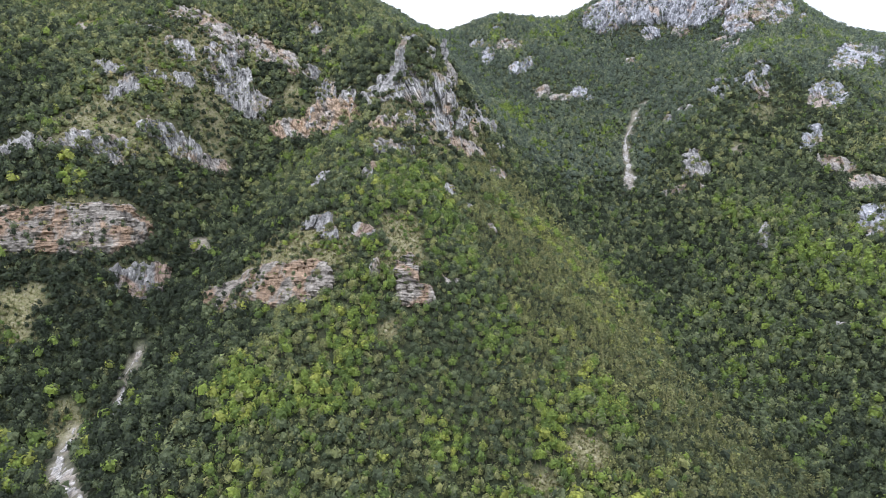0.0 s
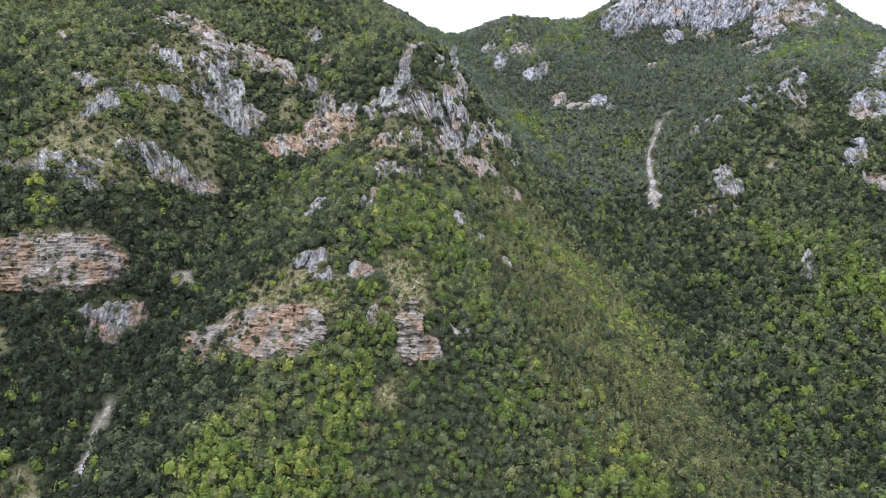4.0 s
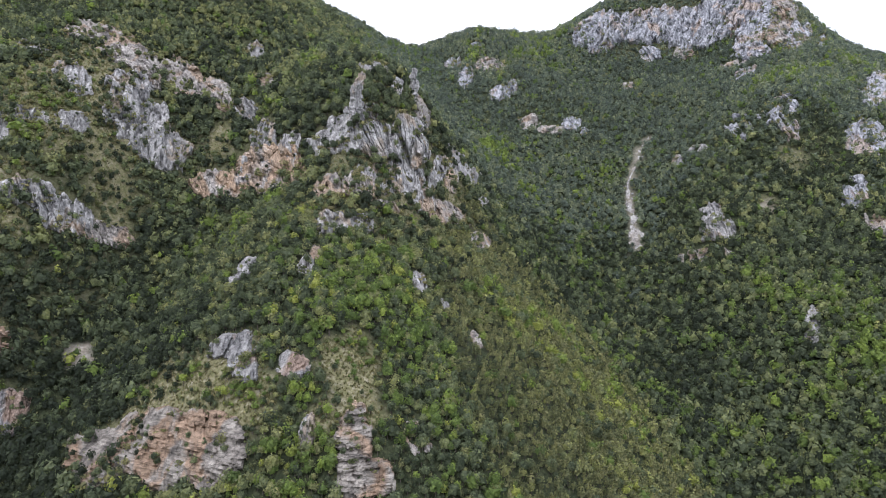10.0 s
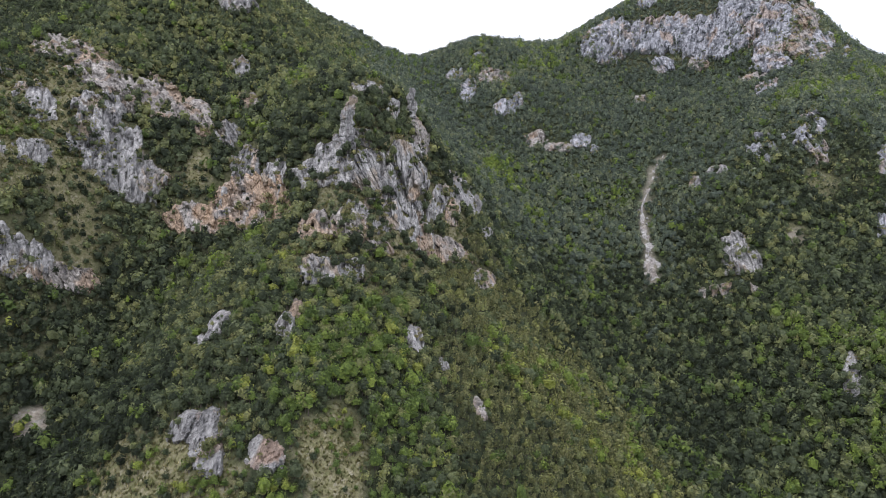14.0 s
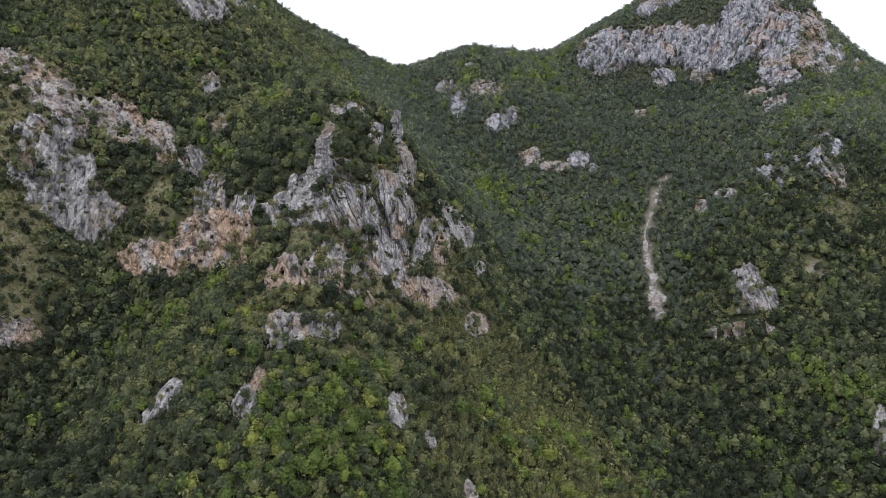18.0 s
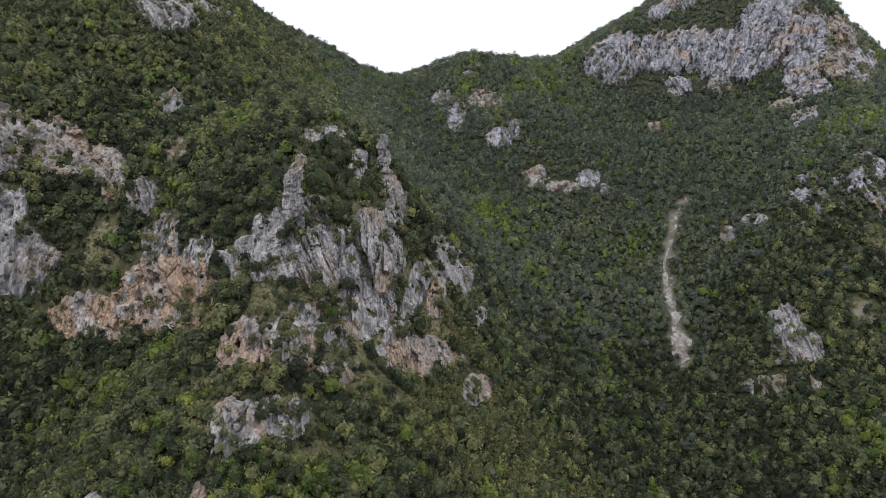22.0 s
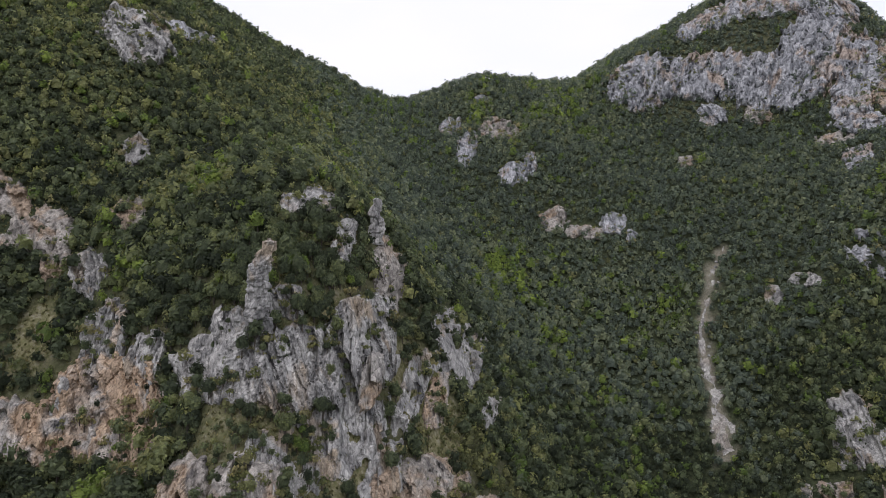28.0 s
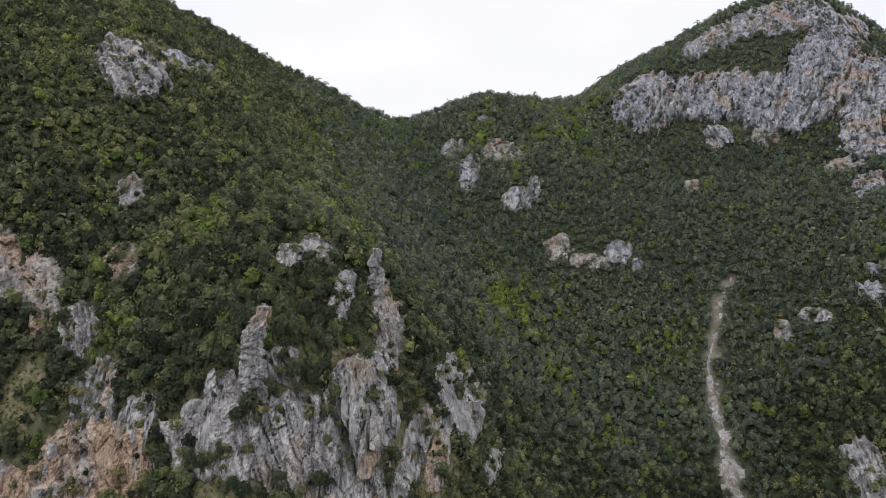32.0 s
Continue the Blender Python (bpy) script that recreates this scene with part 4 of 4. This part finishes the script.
    corner = [at + (t1 * np.cos(a) + t2 * np.sin(a)) * (s * rng.uniform(0.7, 1.4, leaves))[:, None] for a in (0.0, 2.09, 4.19)]
    verts = np.concatenate((heart, np.stack(corner, 1).reshape(-1, 3))) + np.array((0, 0, mid))
    return verts, np.concatenate((np.array(faces), len(heart) + np.arange(3 * leaves).reshape(-1, 3)))


def trunk(species):
    """Three-sided tapered stem for trees in the mass."""
    radius, mid, half, _, _ = SHAPES[species]
    k = np.arange(3) * 2.094
    low = np.stack((np.cos(k) * 0.16, np.sin(k) * 0.16, np.full(3, -0.8)), -1)
    high = np.stack((np.cos(k) * 0.07, np.sin(k) * 0.07, np.full(3, mid)), -1)
    return np.concatenate((low, high)), np.array([(0, 1, 4), (0, 4, 3), (1, 2, 5), (1, 5, 4), (2, 0, 3), (2, 3, 5)])


def on_rock(x, y, z):
    """1 where rock shows; how far the face stands out there, along x and y; and 1 on ground close beside rock."""
    out, push, beside = np.zeros(np.shape(x)), np.zeros((len(x), 2)), np.zeros(np.shape(x))
    p = np.stack((x, y, z), -1)
    for centre, ax_u, ax_v, face, span, lobes, kind, seed, cover, depth in CRAGS:
        q = p - centre
        near = (np.abs(q) < 1.4 * span + 4).all(-1)
        if near.any():
            r = q[near]
            um, vm = r @ ax_u, r @ ax_v
            for shift in (0.0, 1.2):
                m = rock_mask(um, vm + shift, lobes, kind, seed, cover)[0]
                out[near] = np.maximum(out[near], np.clip((m + 0.08) / 0.14, 0, 1))
                if not shift:
                    beside[near] = np.maximum(beside[near], np.clip((m + 0.75) / 0.45, 0, 1))
                    push[near] = np.where((m > 0)[:, None], face[None, :2] * (0.8 + 0.35 * depth), push[near])
    for px, py, w in PINNACLES:
        out = np.maximum(out, np.clip(1.7 - np.hypot(x - px, (y - py + 1.5) * 0.8) / (w * 0.55), 0, 1))
    return out, push, beside


def plant(rng):
    """Where every tree stands, its kind, size and tone."""
    step = 1.66
    gx, gy = np.meshgrid(np.arange(-322, 446, step), np.arange(96, 775, step))
    x = (gx + rng.uniform(-0.5, 0.5, gx.shape) * step * 1.25).ravel()
    y = (gy + rng.uniform(-0.5, 0.5, gy.shape) * step * 1.25).ravel()
    keep = (np.abs(x - 12) < 0.70 * y + 36)
    x, y = x[keep], y[keep]
    extra = np.r_[np.zeros(len(x)), np.ones(len(x))]   # a second set of places, used on steep ground alone
    x, y = np.r_[x, x + rng.uniform(-1.2, 1.2, len(x))], np.r_[y, y + rng.uniform(-1.2, 1.2, len(y))]
    z = LAND.height(x, y)
    sx, sy = LAND.gradient(x, y, 8.0)
    bx, by = LAND.gradient(x, y, 14.0)
    away = np.ones(len(x), bool)                 # slopes that fall away from the valley are left bare
    for ex, ey, ez in ((0, 0, 150), (13, 212, 275)):
        away &= -bx * (ex - x) - by * (ey - y) + (ez - z) < -10
    slope = np.sqrt(1 + sx ** 2 + sy ** 2)
    rock, push, beside = on_rock(x, y, z)
    gap = openness(x, y)
    slip = slip_distance(x, y)
    a, b = fbm(x / 55, y / 55, 3, 61), fbm(x / 16, y / 16, 2, 71)
    near_spur = np.clip((345 - y) / 40, 0, 1) * np.clip((95 - np.abs(x - 2)) / 25, 0, 1)
    chance = np.clip((0.74 - 0.08 * (y > 430)) * slope * (1 + 0.45 * near_spur) - extra, 0, 1) * (1 - gap) * (1 - 0.97 * rock)
    chance = np.where(slip < 1.0 + 0.4 * b, 0, chance)
    keep = (rng.uniform(size=len(x)) < chance) & ~away
    tuft = fbm(x / 4.5, y / 4.5, 2, 81) + 0.5 * b
    scrub = np.clip(1.6 * tuft + 0.25, 0, 1) * (gap > 0.2) + np.where(rock > 0.3, 0.5 * np.clip(1.4 * tuft + 0.35, 0, 1), 0.8 * beside * (gap < 0.75))
    low = (rng.uniform(size=len(x)) < np.clip(scrub, 0, 1)) & ~keep & (slip > 0.95 + 0.5 * b) & ~away
    fresh = 0.026 + 0.03 * (x > 40) * (y > 300) + 0.8 * np.clip(a * 0.75 + b * 0.60 - 0.50, 0, 1)
    front = np.clip((250 - y) / 30, 0, 1) * np.clip((70 - np.abs(x + 8)) / 30, 0, 1)
    fresh = fresh + front * (0.10 + 0.85 * np.clip(a * 0.6 + b * 1.0 - 0.02, 0, 1))
    crest = np.exp(-(((x + 18) / 22) ** 2 + ((y - 285) / 32) ** 2)) + np.exp(-(((x + 24) / 9) ** 2 + ((y - 246) / 9) ** 2))
    fresh = fresh + 0.42 * crest + 0.30 * np.exp(-(((x - 8) / 16) ** 2 + ((y - 262) / 34) ** 2)) * (b > -0.25)
    gully = np.clip(1 - np.abs(x - np.interp(y, (285, 365, 440, 505, 620), (134, 92, 90, 58, -7))) / 16, 0, 1) * (y > 280)
    fresh = fresh + 0.16 * gully + 0.25 * np.exp(-(((x + 8) / 14) ** 2 + ((y - 600) / 30) ** 2)) + 0.06 * (x > 120) * (y < 380)
    flank = np.clip((x - np.interp(y, (180, 250, 300, 350), (34, 16, 4, 8))) / 8, 0, 1) * np.clip((np.interp(y, (180, 285, 365, 400), (150, 118, 84, 70)) - x) / 8, 0, 1) * (y < 395)
    fresh = fresh * (1 - 0.6 * flank) + 0.55 * np.exp(-(((x - 48) / 13) ** 2 + ((y - 205) / 20) ** 2)) * (b > -0.3)
    olive = (x < -5) * (y > 405) * 0.17 * np.clip(0.6 + a, 0, 1)
    pick = rng.uniform(size=len(x))
    kind = np.where(pick < fresh, 1, np.where(rng.uniform(size=len(x)) < np.maximum(0.82 * flank, 0.38 * front) + 0.05 + olive, 2, 0))
    bush = rng.uniform(size=len(x))
    kind = np.where(low, np.where((bush < 0.45) & (gap < 0.75), 0, np.where((bush < 0.55) & (rock < 0.3), 1, 3)), kind)
    size = np.exp(np.clip(rng.normal(0, 0.31, len(x)), -0.6, 0.6) * np.where(low, 1.5, 1.0)) * 0.945 * np.where(low & (kind < 2), 0.85, 1.0) * np.where(gap + rock > 0.3, 0.68, 1.0) * (1 + 0.12 * a)
    tint = np.clip(0.42 + 0.30 * a + 0.22 * b + rng.normal(0, 0.40, len(x)), 0, 1)
    # tone rises up the slopes and left mountain: brightening by haze put into leaf colour
    tint = np.where(kind == 1, np.clip(tint - 0.15 * (y > 330) - 0.18 * (x > 100), 0, 1), tint + 0.08 * (y > 330) + 0.12 * (x < 0) * (y > 400))
    spur = np.clip((345 - y) / 40, 0, 1) * np.clip((95 - np.abs(x - 2)) / 25, 0, 1)
    # the 0.14 drop round the rusty cliff paints that slope's shading into oak tone
    tint = np.where(kind == 0, np.clip(tint - 0.06 + 0.26 * spur + 0.10 * front - 0.14 * (x < -25) * (x > -105) * (y > 350) * (y < 440) - 0.12 * (x > 100) * (y < 400) - 0.34 * (x < -62) * (y < 310), 0, 1), tint)
    size = size * (1 - 0.2 * spur) * np.where(kind == 2, 0.98, 1.0) * np.where(y > 430, 0.9, 1.0)
    # far upper oaks take the paler, bluer stops: aerial haze painted as leaf tint
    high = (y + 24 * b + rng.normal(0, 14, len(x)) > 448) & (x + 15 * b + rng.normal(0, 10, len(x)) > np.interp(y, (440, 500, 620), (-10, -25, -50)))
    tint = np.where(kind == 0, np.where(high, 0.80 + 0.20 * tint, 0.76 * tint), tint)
    x, y = x + push[:, 0] * low, y + push[:, 1] * low
    keep = keep | low
    return [v[keep] for v in (x, y, z, kind, size, tint)]


SPECIES = ("oak", "broadleaf", "heath", "shrub")
MASS = {
    "oak": ("dense dark evergreen oak wood covering the slopes", "woodland"), "broadleaf": ("fresh bright green broadleaved trees among the oaks", "woodland"),
    "heath": ("olive-brown tree heath thicket on the flank of the spur", "thicket"), "shrub": ("low dry shrubs and tufts among rocks and grass", "shrubs"),
}


def fill(name, proto, stem, spots, mat, species, smooth):
    """Joins one kind of tree into one mesh; spots hold place, size, tone and turn."""
    chunks_v, chunks_f, chunks_t, chunks_m, n = [], [], [], [], 0
    for k in range(len(proto)):
        mine = spots[spots[:, 7].astype(int) == k]
        if not len(mine):
            continue
        pv, pf = proto[k]
        sv, sf = stem
        v0, f0 = np.concatenate((pv, sv)), np.concatenate((pf, sf + len(pv)))
        c, s = np.cos(mine[:, 5]), np.sin(mine[:, 5])
        wide, tall = (mine[:, 3] * mine[:, 6])[:, None], mine[:, 3][:, None]
        px = (v0[None, :, 0] * c[:, None] - v0[None, :, 1] * s[:, None]) * wide + mine[:, 0:1]
        py = (v0[None, :, 0] * s[:, None] + v0[None, :, 1] * c[:, None]) * wide + mine[:, 1:2]
        pz = v0[None, :, 2] * tall + mine[:, 2:3]
        chunks_v.append(np.stack((px, py, pz), -1).reshape(-1, 3).astype(np.float32))
        chunks_f.append((f0[None] + (n + len(v0) * np.arange(len(mine)))[:, None, None]).reshape(-1, 3).astype(np.int32))
        chunks_t.append(np.repeat(mine[:, 4], len(f0)).astype(np.float32))
        chunks_m.append(np.tile(np.r_[np.zeros(len(pf)), np.ones(len(sf))], len(mine)).astype(np.int32))
        n += len(v0) * len(mine)
    if not chunks_v:
        return
    ob = mesh_object(name, np.concatenate(chunks_v), np.concatenate(chunks_f), mat, smooth=smooth)
    ob.data.materials.append(BARK)
    ob.data.polygons.foreach_set("material_index", np.concatenate(chunks_m))
    ob.data.attributes.new("tint", "FLOAT", "FACE").data.foreach_set("value", np.concatenate(chunks_t))
    tagged(ob, *MASS[species], kind="stuff")


def limbed_trunk(species, seed):
    """A tapered stem that forks into limbs under the crown."""
    rng = random.Random(seed)
    radius, mid, half, _, _ = SHAPES[species]
    bm = bmesh.new()

    def limb(a, b, ra, rb):
        way = (b - a).to_track_quat("Z", "Y").to_matrix().to_4x4()
        made = bmesh.ops.create_cone(bm, segments=6, radius1=ra, radius2=rb, depth=(b - a).length, cap_ends=False)
        bmesh.ops.transform(bm, matrix=Matrix.Translation((a + b) / 2) @ way, verts=made["verts"])

    fork = Vector((rng.uniform(-0.1, 0.1), rng.uniform(-0.1, 0.1), mid * 0.45))
    limb(Vector((0, 0, -0.8)), fork, 0.17, 0.12)
    for k in range(4):
        a = k * 1.57 + rng.uniform(-0.4, 0.4)
        limb(fork, Vector((math.cos(a) * radius * 0.6, math.sin(a) * radius * 0.6, mid + half * rng.uniform(-0.1, 0.4))), 0.09, 0.03)
    me = bpy.data.meshes.new("trunk")
    bm.to_mesh(me)
    bm.free()
    me.materials.append(BARK)
    return me


TREE_LABEL = {"oak": ("small dark evergreen oak on the rocky spur", "oak tree"), "broadleaf": ("small fresh green broadleaved tree on the rocky spur", "tree")}


def single_trees(rows):
    """The trees nearest to the rocky head of the spur, each a thing of its own."""
    protos = {}
    for k, species in enumerate(("oak", "broadleaf")):
        for i in range(6):
            v, f = crown(species, 3, 9, 300, 0.24, 900 + 20 * k + i)
            ob = mesh_object("crown", v, f, LEAF[species])
            ob.data.attributes.new("tint", "FLOAT", "FACE").data.foreach_set("value", np.full(len(f), 0.15 + 0.11 * i, np.float32))
            protos[k, i] = (ob.data, limbed_trunk(species, 30 * k + i))
            bpy.data.objects.remove(ob)
    for x, y, z, kind, size, tint in rows:
        species = SPECIES[int(kind)]
        root = new("tree")
        root.matrix_basis = Matrix.LocRotScale(Vector((x, y, z)), Euler((0, 0, x * 7.1)), Vector((size, size, size * 1.05)))
        crown_me, trunk_me = protos[int(kind), min(5, int(tint * 6))]
        for name, me in (("crown", crown_me), ("trunk", trunk_me)):
            new(name, me).parent = root
        tagged(root, *TREE_LABEL[species], group="trees on the spur")


def outer_wood(rng):
    """Oaks on the ground round the mapped slopes, more widely spaced."""
    gx, gy = np.meshgrid(np.arange(-480, 620, 7.4), np.arange(-180, 640, 7.4))
    x, y = (gx + rng.uniform(-2.9, 2.9, gx.shape)).ravel(), (gy + rng.uniform(-2.9, 2.9, gy.shape)).ravel()
    gx, gy = np.meshgrid(np.arange(-150, 170, 2.6), np.arange(-60, 100, 2.6))
    far = (np.abs(x - 10) > 160) | (y < -60) | (y > 100)
    x, y = np.r_[x[far], (gx + rng.uniform(-1.2, 1.2, gx.shape)).ravel()], np.r_[y[far], (gy + rng.uniform(-1.2, 1.2, gy.shape)).ravel()]
    close = np.arange(len(x)) >= far.sum()
    keep = ~((np.abs(x - 12) < 0.70 * y + 36) & (y > 96) & (x > -322) & (x < 446)) & (np.hypot((x - 60) / 1.1, y - 200) < 440)
    x, y = x[keep], y[keep]
    n = len(x)
    size = np.where(close[keep], rng.uniform(0.75, 1.25, n), rng.uniform(1.4, 2.0, n))
    return np.stack((x, y, RELIEF.height(x, y), size, rng.uniform(0.1, 0.55, n), rng.uniform(0, 6.283, n), rng.uniform(1.0, 1.3, n), rng.integers(0, 9, n)), -1)


def screened(x, y, z):
    """True for what lies behind a crest, as looked at from the open valley."""
    out = np.ones(len(x), bool)
    for ex, ey, ez in ((0, 0, 150), (2, 75, 180), (4, 125, 200), (9, 160, 228), (13, 208, 268)):
        clear = np.ones(len(x), bool)
        for k in np.linspace(0.25, 0.975, 36):
            clear &= LAND.height(ex + k * (x - ex), ey + k * (y - ey)) < ez + k * (z - ez) + 0.5
        out &= ~clear
    return out


def forest():
    rng = np.random.default_rng(5)
    x, y, z, kind, size, tint = plant(rng)
    head = np.hypot(x + 12, y - 366) + 1e4 * (kind > 1)
    order = np.argsort(head)
    own = np.zeros(len(x), bool)
    own[order[:285]] = True
    crest = np.array([(-39, 617, 1.7), (-43, 613, 1.45), (-15, 627, 1.5), (-60, 607, 1.3), (-3, 627, 1.35)])
    lone = np.stack((crest[:, 0], crest[:, 1], LAND.height(crest[:, 0], crest[:, 1]), np.zeros(5), crest[:, 2], np.full(5, 0.2)), -1)
    single_trees(np.concatenate((np.stack((x, y, z, kind, size, tint), -1)[own], lone)))
    back = np.clip((y - 180) * 1.3, 0, 205)      # the valley side from which each strip is looked at
    d = np.sqrt((x - 8) ** 2 + (y - back) ** 2 + (z - 150 - 0.57 * back) ** 2)
    turn, wide, model = rng.uniform(0, 6.283, len(x)), rng.uniform(0.93, 1.27, len(x)), rng.integers(0, 9, len(x))
    d = np.where(screened(x, y, z + 4 * size) | (y < 158) | (np.abs(x) > 0.65 * y + 10), 5000.0, d)
    for k, species in enumerate(SPECIES):
        for level, (near, far, rings, around, leaves, leaf) in enumerate(((0, 190, 2, 6, 60, 0.32), (190, 300, 2, 5, 25, 0.42), (300, 2000, 1, 5, 14, 0.54), (2000, 9000, 1, 4, 3, 0.8))):
            pick = (kind == k) & (d >= near) & (d < far) & ~own
            if species in ("heath", "shrub"):
                rings, around, leaves, leaf = 1, 5, int(leaves * 0.8), leaf * 0.86
            spots = np.stack((x, y, z, size, tint, turn, wide, model), -1)[pick]
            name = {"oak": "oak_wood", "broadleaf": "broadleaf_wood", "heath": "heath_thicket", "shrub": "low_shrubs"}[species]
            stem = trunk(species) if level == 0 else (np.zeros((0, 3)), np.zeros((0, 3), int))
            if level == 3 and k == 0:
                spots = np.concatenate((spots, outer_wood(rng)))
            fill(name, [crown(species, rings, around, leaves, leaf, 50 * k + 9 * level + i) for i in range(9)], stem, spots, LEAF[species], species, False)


forest()


# ---------------------------------------------------------------- scree and stones
def scree(name, nodes, half, seed, label):
    """A gravel runnel down the fall line: ragged in width, rough on top."""
    line = np.array([n[:2] for n in nodes], float)
    step = np.r_[0, np.cumsum(np.hypot(*np.diff(line, axis=0).T))]
    t = np.arange(0, step[-1], 0.7)
    cx, cy = np.interp(t, step, line[:, 0]), np.interp(t, step, line[:, 1])
    cx, cy = cx + 1.1 * fbm(t / 9, t * 0, 3, seed), cy
    tx, ty = np.gradient(cx), np.gradient(cy)
    length = np.hypot(tx, ty)
    nx, ny = -ty / length, tx / length
    v = np.linspace(-1.7, 1.7, 23)
    taper = 0.22 + 0.85 * t / t[-1] + 0.45 * fbm(t / 7, t * 0 + 3, 3, seed + 1)
    across = half * taper[:, None] * v[None]
    x, y = cx[:, None] + nx[:, None] * across, cy[:, None] + ny[:, None] * across
    rough = fbm(x / 2.0, y / 2.0, 4, seed + 2)
    shown = np.clip((0.80 - np.abs(v)[None] + 1.0 * rough + 1.3 * fbm(x / 4, y / 4, 2, 91)) / 0.25, 0, 1)
    z = LAND.height(x, y) - 0.7 + shown * (1.0 + 0.35 * rough + 0.2 * fbm(x / 0.5, y / 0.5, 2, seed + 3))
    faces = grid_faces(len(t), len(v))
    faces = faces[(shown.ravel()[faces] > 0.02).any(1)]
    ob = mesh_object(name, np.stack((x, y, z), -1).reshape(-1, 3), faces, ROCK["scree"])
    tagged(ob, label, "scree", kind="structure")
    rng = random.Random(seed)
    for _ in range(14):
        k = rng.randrange(len(t))
        px, py = cx[k] + rng.uniform(-1, 1) * half * nx[k], cy[k] + rng.uniform(-1, 1) * half * ny[k]
        stone = new("boulder", BLOCKS["grey"][rng.randrange(5)])
        s = rng.uniform(0.25, 0.7)
        stone.matrix_basis = Matrix.LocRotScale(Vector((px, py, float(LAND.height(np.array(px), np.array(py))) + 0.25)), Euler((rng.uniform(0, 3), rng.uniform(0, 3), 0)), Vector((s, s, s * 0.8)))
        tagged(stone, "pale limestone boulder lying on the scree", "boulder", group="boulders on the scree")


scree("gully_scree", *SLIPS["gully_scree"], 5, "pale gravel scree runnel between the trees")
scree("side_scree", *SLIPS["side_scree"], 15, "narrow bare gravel slip in the wooded gully")
scree("foot_scree", *SLIPS["foot_scree"], 25, "bare white gravel in the stream gully")


def grass_tufts():
    """Straw-coloured tufts on the open ground and along the foot of the rocks."""
    rng = np.random.default_rng(77)
    x, y = rng.uniform(-175, 55, 130000), rng.uniform(178, 425, 130000)
    z = LAND.height(x, y)
    gap, slip = openness(x, y, "sward"), slip_distance(x, y)
    rock, _, beside = on_rock(x, y, z)
    keep = (rng.uniform(size=len(x)) < np.maximum(gap * 1.2, 0.7 * beside * (rock < 0.999))) & (slip > 1.2)
    x, y, z = x[keep][:22000], y[keep][:22000], z[keep][:22000]
    n, blades = len(x), 5
    turn = rng.uniform(0, 6.283, (n, blades))
    out, tall = rng.uniform(0.15, 0.5, (n, blades)), rng.uniform(0.25, 0.75, (n, blades))
    foot = np.stack((x, y, z - 0.15), -1)[:, None]
    way = np.stack((np.cos(turn), np.sin(turn), turn * 0), -1)
    side = np.stack((-np.sin(turn), np.cos(turn), turn * 0), -1) * 0.26
    tip = foot + way * out[..., None] + np.array((0, 0, 1.0)) * tall[..., None]
    tri = np.stack((foot - side, foot + side, tip), 2)
    ob = mesh_object("grass_tufts", tri.reshape(-1, 3), np.arange(n * blades * 3).reshape(-1, 3), GRASS)
    ob.data.attributes.new("tint", "FLOAT", "FACE").data.foreach_set("value", np.repeat(rng.uniform(0, 1, n), blades).astype(np.float32))
    tagged(ob, "dry straw-coloured grass tufts between the rocks", "grass", kind="stuff")


GRASS = leaf_material("dry_grass", (0.0, (0.12, 0.13, 0.055)), (0.5, (0.23, 0.215, 0.11)), (1.0, (0.38, 0.34, 0.21)))
grass_tufts()
